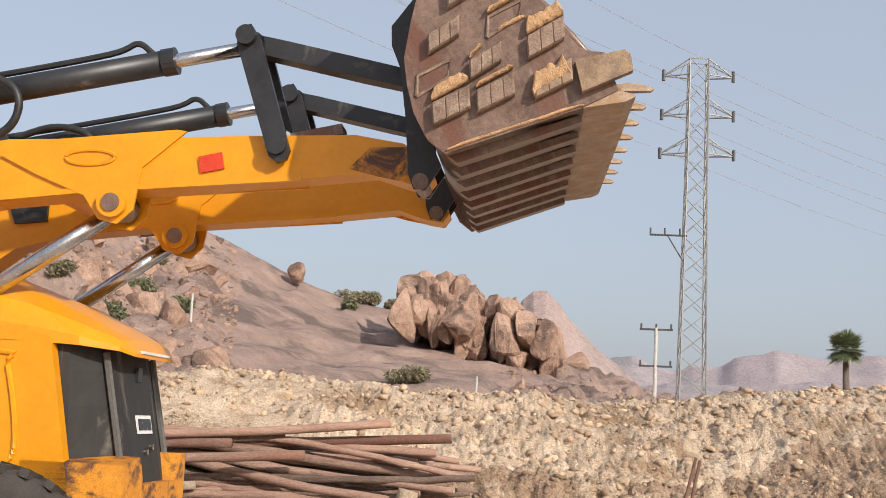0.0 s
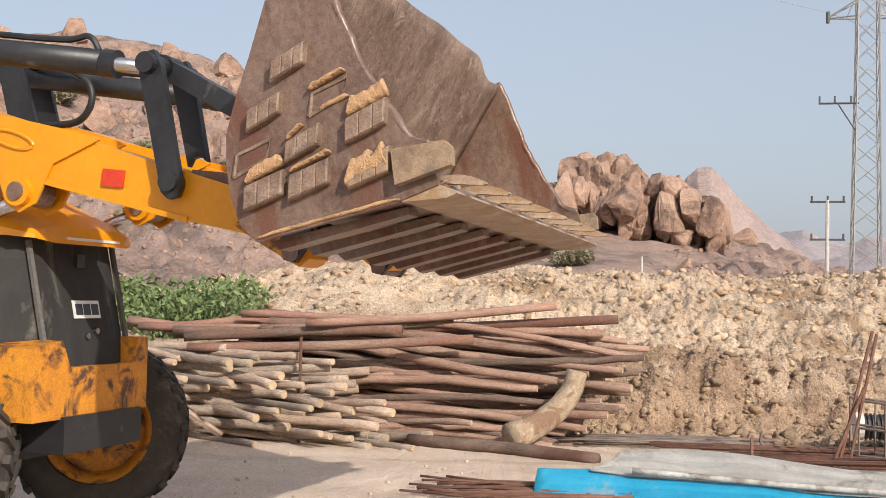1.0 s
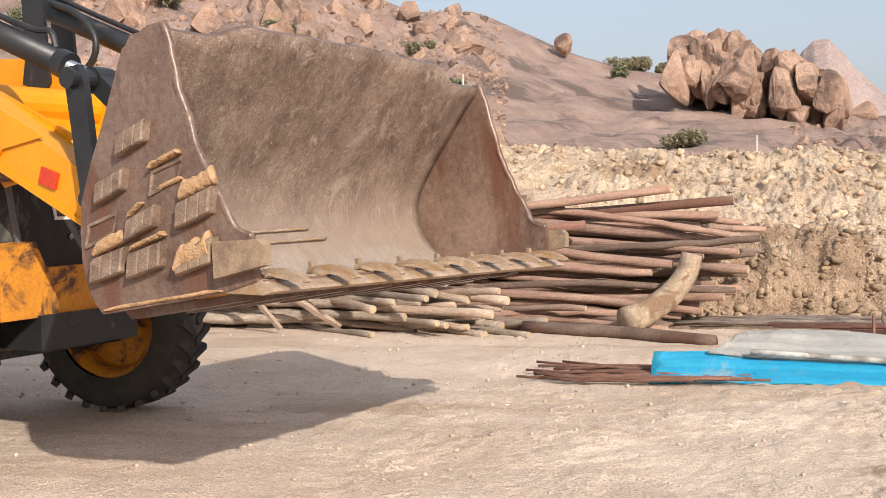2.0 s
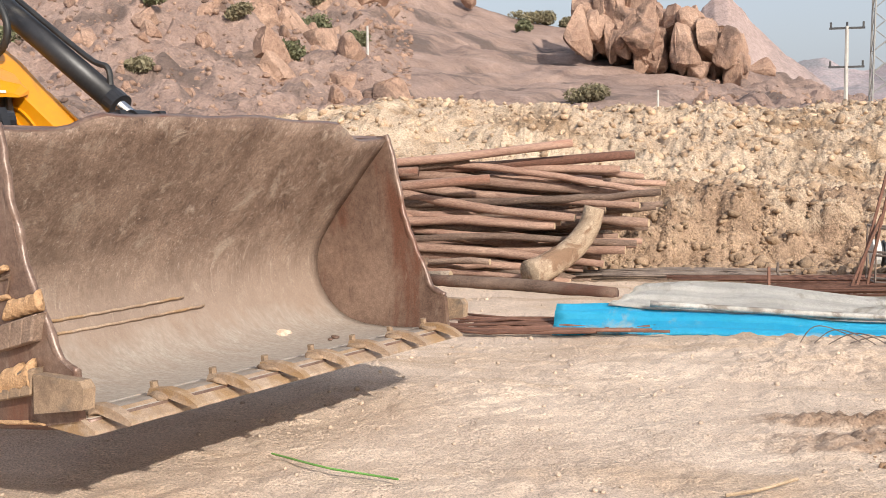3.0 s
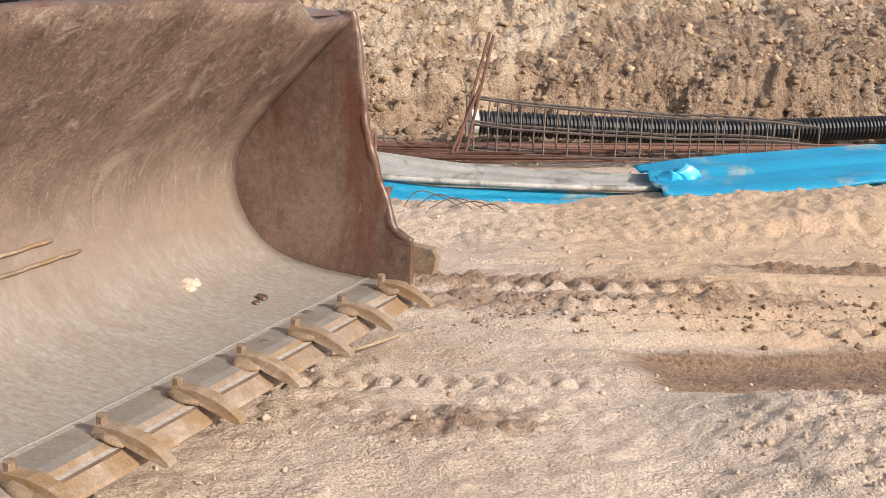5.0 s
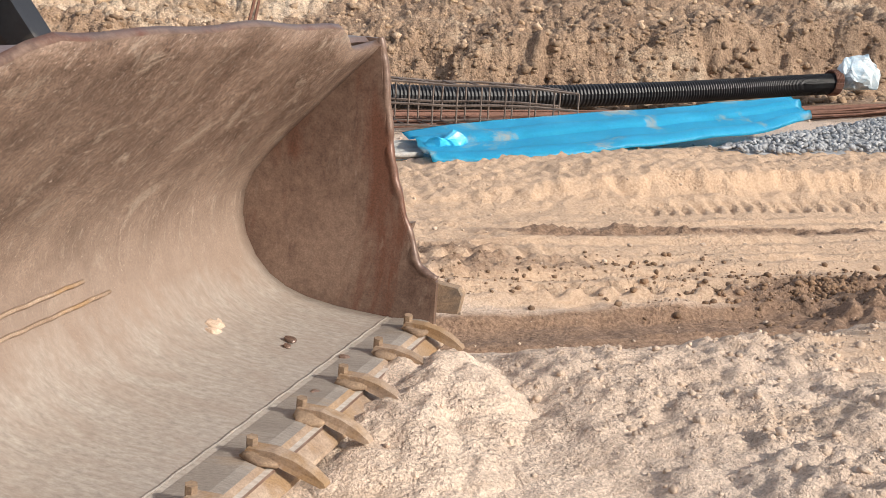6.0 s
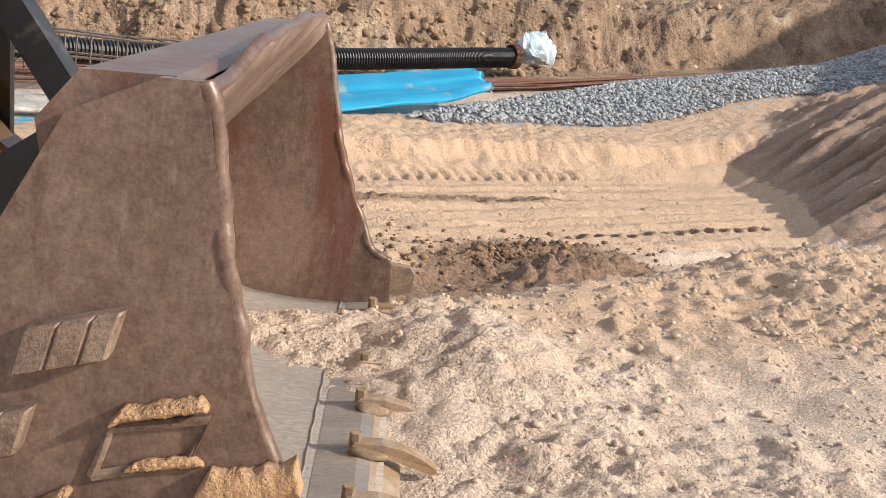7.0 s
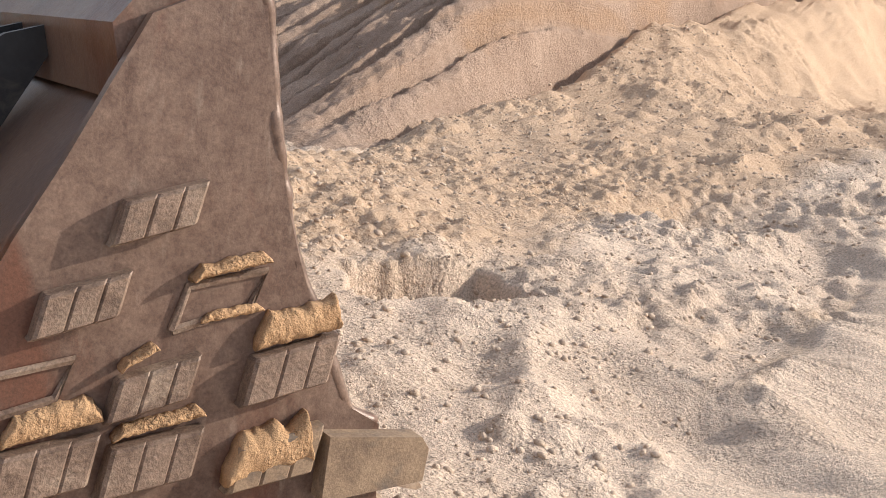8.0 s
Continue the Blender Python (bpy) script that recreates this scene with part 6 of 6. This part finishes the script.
def boulder_mesh(k, subdiv=3):
    """A rock: a ball cut by random planes, its edges worn round."""
    rng = random.Random(k)
    bm = bmesh.new()
    bmesh.ops.create_icosphere(bm, subdivisions=subdiv, radius=1)
    planes = []
    for _ in range(15):
        n = Vector((rng.gauss(0, 1), rng.gauss(0, 1), rng.gauss(0, 0.8))).normalized()
        planes.append((n, rng.uniform(0.34, 0.60)))
    off = Vector((k * 7.3, k * 3.1, k * 1.7))
    for v in bm.verts:
        c = v.co.copy()
        for n, o in planes:
            t = v.co.dot(n) - o
            if t > 0:
                v.co -= n * t * 0.9
        v.co *= 1.55 + 0.12 * noise.noise(c * 1.3 + off)
        v.co += c * (0.09 * noise.noise(c * 4 + off) + 0.05 * noise.noise(c * 9 + off) - 0.06 * max(0, 0.5 - abs(noise.noise(c * 2.2 + off)) * 6))
    me = bpy.data.meshes.new("boulder")
    bm.to_mesh(me)
    bm.free()
    me.materials.append(M_BOULDER)
    return me


def on_hill(az, el):
    """The distance and height at which the hill's face shows at that bearing and elevation."""
    ss = np.linspace(0.02, 1, 160)
    d, z = hill_point(np.full(160, float(az)), ss)
    z = z + hill_relief(np.full(160, float(az)), ss)
    e = np.degrees(np.arctan2(z - 1.17, d))
    k = int(np.argmax(e >= el)) if (e >= el).any() else 159
    return float(d[k]), float(z[k])


def build_boulders():
    rng = np.random.default_rng(31)
    meshes = [boulder_mesh(k) for k in range(8)]
    def put(az, el, d, wide, tall, k, label, group, turn=0.0):
        z = 1.17 + d * math.tan(radians(el))
        a = radians(az)
        ob = new("boulder", meshes[k % 8])
        ob.matrix_basis = Matrix.Translation((d * math.sin(a), d * math.cos(a), z)) @ Matrix.Rotation(turn, 4, "Z") @ Matrix.Diagonal((d * math.tan(radians(wide)), d * math.tan(radians((wide + tall) / 2)), d * math.tan(radians(tall)), 1))
        tagged(ob, label, "boulder", group)
    # the great outcrop: tall blocks side by side and heaped
    out = [(-1.75, 4.65, 0.62, 0.95), (-1.35, 5.9, 0.5, 0.6), (-0.75, 5.7, 0.6, 0.75), (-0.1, 5.75, 0.6, 0.75), (0.55, 5.7, 0.65, 0.75), (1.25, 5.45, 0.7, 0.75), (2.0, 5.2, 0.75, 0.75), (2.75, 4.95, 0.7, 0.75), (3.45, 4.8, 0.65, 0.7), (4.1, 4.35, 0.65, 0.75),
           (-0.35, 4.25, 0.5, 0.62), (0.4, 4.9, 0.6, 0.7), (1.05, 4.5, 0.75, 0.9), (1.75, 4.2, 0.7, 1.0), (2.4, 3.9, 0.62, 1.0), (3.0, 3.9, 0.6, 0.95), (3.55, 3.75, 0.55, 0.85), (4.3, 3.6, 0.65, 0.85), (4.95, 3.65, 0.55, 0.8), (5.3, 3.2, 0.5, 0.6), (2.9, 3.0, 0.45, 0.55), (3.7, 2.95, 0.5, 0.5), (4.4, 2.85, 0.45, 0.4), (-1.2, 4.0, 0.3, 0.4), (6.6, 3.0, 0.55, 0.32), (0.3, 5.4, 0.5, 0.5), (1.6, 4.9, 0.6, 0.6)]
    rr = random.Random(4)
    for _ in range(105):
        az = rr.uniform(-1.5, 5.4)
        top = float(np.interp(az, [-1.6, 0, 2, 4, 5.5], [6.0, 6.0, 5.5, 4.7, 3.4]))
        low = float(np.interp(az, [-1.6, 0, 2, 4, 5.5], [4.6, 4.2, 3.4, 2.9, 2.7]))
        w = rr.uniform(0.25, 0.58)
        out.append((az, rr.uniform(low, top), w, w * rr.uniform(0.9, 1.5)))
    for k, (az, el, w, t) in enumerate(out):
        put(az, el, 97 + 2.5 * (k % 3) + (4 if el > 5 else 0) + (1 if k > 26 else 0), w * 1.2, t * (1.3 if k > 26 else 1.05), k, "tall weathered granite block of the outcrop", "outcrop blocks", 0.5 * k)
    for az, el in ((-1.3, 4.7), (-0.5, 4.9), (0.3, 4.7), (1.1, 4.5), (1.9, 4.2), (2.7, 3.9), (3.5, 3.6), (4.3, 3.3), (5.0, 3.1)):
        put(az, el, 105, 0.85, 1.1, int(az * 7) + 20, "broad granite block at the heart of the outcrop", "outcrop blocks", az)
    put(-6.8, 6.5, 117, 0.5, 0.42, 3, "lone boulder perched on the slab's edge", "lone boulders")
    put(-12.6, 2.6, on_hill(-12.6, 2.6)[0], 0.75, 0.72, 5, "large fallen boulder at the hill's foot", "lone boulders", 1.0)
    put(-13.1, 1.9, on_hill(-13.1, 1.9)[0], 0.5, 0.4, 2, "fallen boulder at the hill's foot", "lone boulders", 2.0)
    # boulder fields
    n = 250
    for k in range(n):
        if k < 205:
            az, s = rng.uniform(-29, -10.5), rng.uniform(0.2, 0.97)
            size = 0.25 + 0.85 * rng.random() ** 2.2
        else:
            az, s = rng.uniform(-9, 9), 0.12 + rng.random() * 0.12
            size = 0.10 + 0.28 * rng.random() ** 2
            if az > 2.5:
                s = rng.uniform(0.12, 0.5)
        d, z = hill_point(np.float64(az), np.float64(s))
        zz = z + hill_relief(np.float64(az), np.float64(s))
        el = math.degrees(math.atan2(float(zz) - 1.17, float(d)))
        put(az, el, float(d), size, size * rng.uniform(0.6, 1.05), k, "rounded granite boulder on the hillside", "hillside boulders", rng.uniform(0, 6))
    m = 9000
    az = np.where(rng.random(m) < 0.6, rng.uniform(-30, -9.5, m), rng.uniform(-10, 12, m))
    s = np.where(az < -9.5, rng.uniform(0.02, 0.98, m), 0.03 + rng.random(m) ** 1.6 * 0.28)
    far = (az > 3) & (rng.random(m) < 0.5)
    s = np.where(far, rng.uniform(0.05, 0.8, m), s)
    d, z = hill_point(az, s)
    z = z + hill_relief(az, s)
    size = d * np.tan(np.radians(0.035 + 0.16 * rng.random(m) ** 3))
    scatter("hillside_rubble", polar(az, d, z), size, M_BOULDER, 0.85, 0.3, 12, "broken granite rubble on the hillside", "rubble")


def leaf_cloud(name, centres, radii, n, leaf, mat, seed, parent=None):
    rng = np.random.default_rng(seed)
    V, F = [], []
    for c, r in zip(centres, radii):
        p = rng.normal(size=(n, 3))
        p /= np.linalg.norm(p, axis=1)[:, None]
        p *= (rng.random(n) ** 0.45)[:, None] * np.array(r)
        p += np.array(c)
        for q in p:
            a = rng.normal(size=3)
            a /= np.linalg.norm(a)
            b = np.cross(a, rng.normal(size=3))
            b /= np.linalg.norm(b) + 1e-9
            l = leaf * rng.uniform(0.6, 1.3)
            i = len(V)
            V += [q - a * l, q + b * l * 0.4, q + a * l, q - b * l * 0.4]
            F.append((i, i + 1, i + 2, i + 3))
    return raw(name, V, F, mat, parent)


def build_bushes():
    def bush(az, el, d, w, h, mat, label, seed, n=260, leaf=0.16, group="hill shrubs"):
        d, z = on_hill(az, el - h * 0.6)
        z += d * math.tan(radians(h)) * 0.6
        p = polar(np.array([az]), np.array([d]), np.array([z]))[0]
        rng = random.Random(seed)
        R, Hh = 1.25 * d * math.tan(radians(w)), 1.25 * d * math.tan(radians(h))
        ob = empty("shrub", label, "shrub", Matrix.Translation(p), group)
        cs = [(rng.uniform(-0.6, 0.6) * R, rng.uniform(-0.4, 0.4) * R, rng.uniform(-0.2, 0.4) * Hh) for _ in range(6)]
        leaf_cloud("foliage", cs, [(R * 0.55, R * 0.5, Hh * 0.6)] * 6, n, leaf, mat, seed, ob)
        bm = bmesh.new()
        for c in cs:
            rod((0, 0, -Hh), c, 0.05, 5, bm, 0.015)
        part("stems", bm, M_TRUNK, ob)
    dry, green = "dry olive scrub on the rocks", "green thorn bush on the rocks"
    bush(-13.9, 5.1, 75, 0.75, 0.5, M_LEAF, green, 1)
    bush(-15.6, 4.0, 66, 0.8, 0.55, M_LEAF, green, 2)
    bush(-12.0, 4.5, 74, 0.5, 0.45, M_LEAF, green, 3)
    bush(-13.5, 6.3, 90, 0.6, 0.4, M_DRYLEAF, dry, 4)
    bush(-4.0, 5.75, 110, 0.75, 0.3, M_DRYLEAF, dry, 5)
    bush(-3.3, 5.65, 108, 0.5, 0.4, M_DRYLEAF, dry, 6)
    bush(-4.1, 5.1, 104, 0.45, 0.3, M_LEAF, green, 7)
    bush(-2.2, 5.75, 112, 0.4, 0.35, M_DRYLEAF, dry, 8)
    bush(1.4 - 2.8, 1.95, 50, 0.9, 0.5, M_DRYLEAF, dry, 9, 420, 0.12)
    bush(-25, 8.6, 100, 0.8, 0.5, M_DRYLEAF, dry, 10)
    bush(-24.0, 9.4, 108, 0.7, 0.35, M_LEAF, green, 11)
    bush(-26.2, 8.9, 104, 0.5, 0.35, M_LEAF, green, 12)
    bush(-31, 7.6, 95, 0.9, 0.5, M_LEAF, green, 13)
    bush(-20, 7.3, 92, 0.7, 0.4, M_LEAF, green, 14)
    bush(-21.5, 6.0, 84, 0.7, 0.4, M_LEAF, green, 15)
    bush(-17.5, 5.6, 80, 0.6, 0.4, M_DRYLEAF, dry, 16)
    bush(-28, 4.5, 70, 1.0, 0.5, M_LEAF, green, 17)
    bush(-22, 3.4, 62, 0.6, 0.4, M_DRYLEAF, dry, 18)
    # the green thicket behind the log stack
    thicket = empty("green_thicket", "low bright green thicket behind the log stack", "thicket", Matrix.Translation((-5.0, 12.7, gz(-5.0, 12.7) - 0.1)))
    rng = random.Random(77)
    cs = [(rng.uniform(-1.9, 1.25), rng.uniform(-0.9, 1.2), rng.uniform(0.1, 0.46)) for _ in range(44)]
    leaf_cloud("foliage", cs, [(0.42, 0.4, 0.24)] * 44, 300, 0.045, M_THICKET, 78, thicket)
    bm = bmesh.new()
    for c in cs:
        rod((c[0], c[1], 0), c, 0.015, 5, bm, 0.006)
    part("stems", bm, M_TRUNK, thicket)


def build_far():
    # pale dome behind the outcrop, and ridges on the horizon
    def ridge(name, label, pts, d, mat, seed, amp):
        azs = np.linspace(pts[0][0], pts[-1][0], 160)
        el = np.interp(azs, [p[0] for p in pts], [p[1] for p in pts])
        ss = np.linspace(0, 1, 24)
        A, S = np.meshgrid(azs, ss, indexing="ij")
        E = np.interp(A, [p[0] for p in pts], [p[1] for p in pts])
        D = d * (1 + 0.25 * S)
        z = 1.17 + D * np.tan(np.radians(-0.5 + (E + 0.5) * S)) + amp * d * fbm(A * 1.3, S * 7, 5, seed, 0.6) * np.minimum(1, S * 3)
        v = polar(A.ravel(), D.ravel(), z.ravel())
        tagged(raw(name, v.tolist(), grid_faces(len(azs), len(ss)).tolist(), mat, smooth=True), label, "hill", kind="structure")
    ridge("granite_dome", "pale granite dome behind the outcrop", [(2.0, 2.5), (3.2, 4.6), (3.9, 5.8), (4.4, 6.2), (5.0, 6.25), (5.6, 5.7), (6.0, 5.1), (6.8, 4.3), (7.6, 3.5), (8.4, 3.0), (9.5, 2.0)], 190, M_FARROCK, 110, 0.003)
    # both ridges carry their distance haze in the base colour
    ridge("far_ridge", "rocky ridge on the horizon, haze put into its colour", [(6, 2.5), (8.4, 3.3), (9.2, 3.4), (10.2, 2.9), (11, 2.8), (12, 3.1), (13, 3.0), (13.8, 3.5), (15, 3.7), (15.6, 3.9), (16.3, 3.7), (17.5, 3.5), (19, 3.6), (20.2, 3.8), (22, 3.4), (26, 3), (32, 2.2), (40, 1)], 520, M_FARHILL, 113, 0.0035)
    ridge("far_ridge", "low hills on the horizon, blue-grey with haze put into their colour", [(8, 1.8), (12, 2.3), (14, 2.2), (17, 2.6), (20, 2.4), (26, 2), (36, 1)], 380, M_FARHILL, 117, 0.003)


def build_pylon():
    a, d = radians(11.8), 70.0
    base = Matrix.Translation((d * math.sin(a), d * math.cos(a), 1.0)) @ Matrix.Rotation(-a + 0.12, 4, "Z")
    py = empty("lattice_pylon", "grey galvanised lattice power pylon with three cross-arms", "pylon", base)
    H = 21.65
    half = lambda z: 0.76 - 0.20 * min(1, z / 14.5) - 0.03 * max(0, (z - 14.5) / 7)
    for sx in (-1, 1):
        for sy in (-1, 1):
            bm = bmesh.new()
            for z0, z1 in ((0, 14.5), (14.5, H)):
                rod((sx * half(z0), sy * half(z0), z0), (sx * half(z1), sy * half(z1), z1), 0.055, 6, bm)
            part("leg", bm, M_GALV, py)
    n = 19
    zs = [H * k / n for k in range(n + 1)]
    for k in range(n):
        z0, z1 = zs[k], zs[k + 1]
        for face in range(4):
            t = Matrix.Rotation(face * math.pi / 2, 3, "Z")
            bm = bmesh.new()
            s = 1 if (k + face) % 2 else -1
            rod(t @ Vector((-s * half(z0), -half(z0), z0)), t @ Vector((s * half(z1), -half(z1), z1)), 0.028, 5, bm)
            rod(t @ Vector((s * half(z0), -half(z0), z0)), t @ Vector((0, -half((z0 + z1) / 2), (z0 + z1) / 2)), 0.022, 5, bm)
            part("brace", bm, M_GALV, py)
    for z, w in ((20.7, 2.0), (18.35, 2.05), (16.05, 2.1)):
        for s in (-1, 1):
            bm = bmesh.new()
            for y in (-0.5, 0.5):
                rod((s * 0.5, y, z), (s * w, 0, z - 0.05), 0.045, 5, bm)
                rod((s * 0.5, y, z + 0.95), (s * w, 0, z), 0.04, 5, bm)
                rod((s * 1.1, y * 0.55, z), (s * 0.8, y * 0.7, z + 0.7), 0.025, 5, bm)
            arm = part("cross_arm", bm, M_GALV, py)
            part("insulator", rod((s * w, 0, z - 0.3), (s * w, 0, z + 0.35), 0.1, 8), M_DARKMETAL, arm, "dark insulator")
    top = bmesh.new()
    for y in (-0.5, 0.5):
        rod((-0.5, y, H), (0.5, y, H), 0.05, 5, top)
    part("cap_frame", top, M_GALV, py)
    br = bmesh.new()
    rod((-0.5, -0.6, 11.2), (-2.6, -0.6, 11.2), 0.06, 6, br)
    rod((-0.6, -0.6, 9.6), (-1.6, -0.6, 11.2), 0.04, 6, br)
    bracket = part("side_bracket", br, M_DARKMETAL, py, "dark side bracket")
    for x in (-2.55, -1.75, -0.9):
        part("insulator", rod((x, -0.6, 11.2), (x, -0.6, 11.6), 0.05, 6), M_DARKMETAL, bracket)
    # double-armed pole beside it
    def pole(az, d, z0, el_top, arms, name="utility_pole", label="slim concrete utility pole with two cross-arms", wide=1.1, r=0.11):
        a = radians(az)
        z1 = 1.17 + d * math.tan(radians(el_top))
        p = empty(name, label, "pole", Matrix.Translation((d * math.sin(a), d * math.cos(a), z0)) @ Matrix.Rotation(-a, 4, "Z"))
        part("shaft", rod((0, 0, 0), (0, 0, z1 - z0), r, 8, None, r * 0.8), M_CONC, p)
        for h in arms:
            arm = part("cross_arm", box(-wide, wide, -0.06, 0.06, z1 - z0 - h - 0.05, z1 - z0 - h + 0.05), M_DARKMETAL, p, "dark cross-arm")
            for x in (-wide * 0.9, 0, wide * 0.9):
                part("insulator", rod((x, 0, z1 - z0 - h), (x, 0, z1 - z0 - h + 0.3), 0.05, 6), M_DARKMETAL, arm)
    pole(10.15, 64, 1.0, 4.75, (0.1, 2.0), wide=0.85)
    pole(-11.55, 78, 5.4, 5.2, (), label="bare concrete pole on the hillside", r=0.09)
    pole(1.9, 45, 1.0, 2.1, (), name="marker_post", label="short pale marker post on the bank", r=0.05)
    # cables
    def cable(p, q, sag, r=0.012):
        p, q = Vector(p), Vector(q)
        pts = [p.lerp(q, u / 24) - Vector((0, 0, sag * 4 * (u / 24) * (1 - u / 24))) for u in range(25)]
        tagged(part("power_cable", tube(pts, r, 5), M_CABLE), "thin power line sagging across the sky", "cable", "power lines")
    c0 = base @ Vector((0, 0, 0))
    for z, w in ((20.7, 2.0), (18.35, 2.05), (16.05, 2.1)):
        for s in (-1, 1):
            e = base @ Vector((s * w, 0, z + 0.3))
            cable(e, (-38 + 3 * s, 4, z + 8), 3.0)
            cable(e, (75 + 3 * s, 100, z - 1), 3.0, 0.014)


def build_palm():
    a, d = radians(18.55), 100.0
    p = empty("palmyra_palm", "palmyra palm with a round crown of fan leaves", "palm tree", Matrix.Translation((d * math.sin(a), d * math.cos(a), 1.0)))
    top = 7.3
    part("trunk", tube([(0, 0, 0), (0.06, 0, 3), (0.0, 0, top)], 0.25, 10, radii=[0.34, 0.28, 0.24]), M_TRUNK, p, "", True)
    rng = random.Random(9)
    for k in range(70):
        th, ph = rng.uniform(0, 6.283), rng.uniform(-0.9, 1.5)
        dirv = Vector((math.cos(th) * math.cos(ph), math.sin(th) * math.cos(ph), math.sin(ph)))
        base = Vector((0, 0, top)) + dirv * 0.75
        side = dirv.cross(Vector((0, 0, 1))).normalized()
        nrm = side.cross(dirv)
        bm = bmesh.new()
        n = 13
        for i in range(n):
            u = (i / (n - 1) - 0.5) * 3.6
            tip = base + (dirv * math.cos(u) + side * math.sin(u)) * rng.uniform(0.85, 1.2) - Vector((0, 0, 0.15))
            w = (side * math.cos(u) - dirv * math.sin(u)) * 0.07
            midp = base.lerp(tip, 0.55)
            vs = [bm.verts.new(q) for q in (base, midp + w, tip, midp - w)]
            bm.faces.new(vs)
        rod((0, 0, top), base, 0.03, 4, bm)
        part("fan_leaf", bm, M_PALM, p)


# granite greyed and blued: air haze painted into the base colour
M_FARHILL = material("far_hills_haze_in_colour", (0.30, 0.25, 0.26), (0.40, 0.33, 0.33), 0.95, 0, 0.03, 0.2, 0.3, (0.24, 0.23, 0.24), 0.55, stain_scale=0.015, world_space=True)
build_hill()
build_boulders()
build_bushes()
build_far()
build_pylon()
build_palm()


motions()
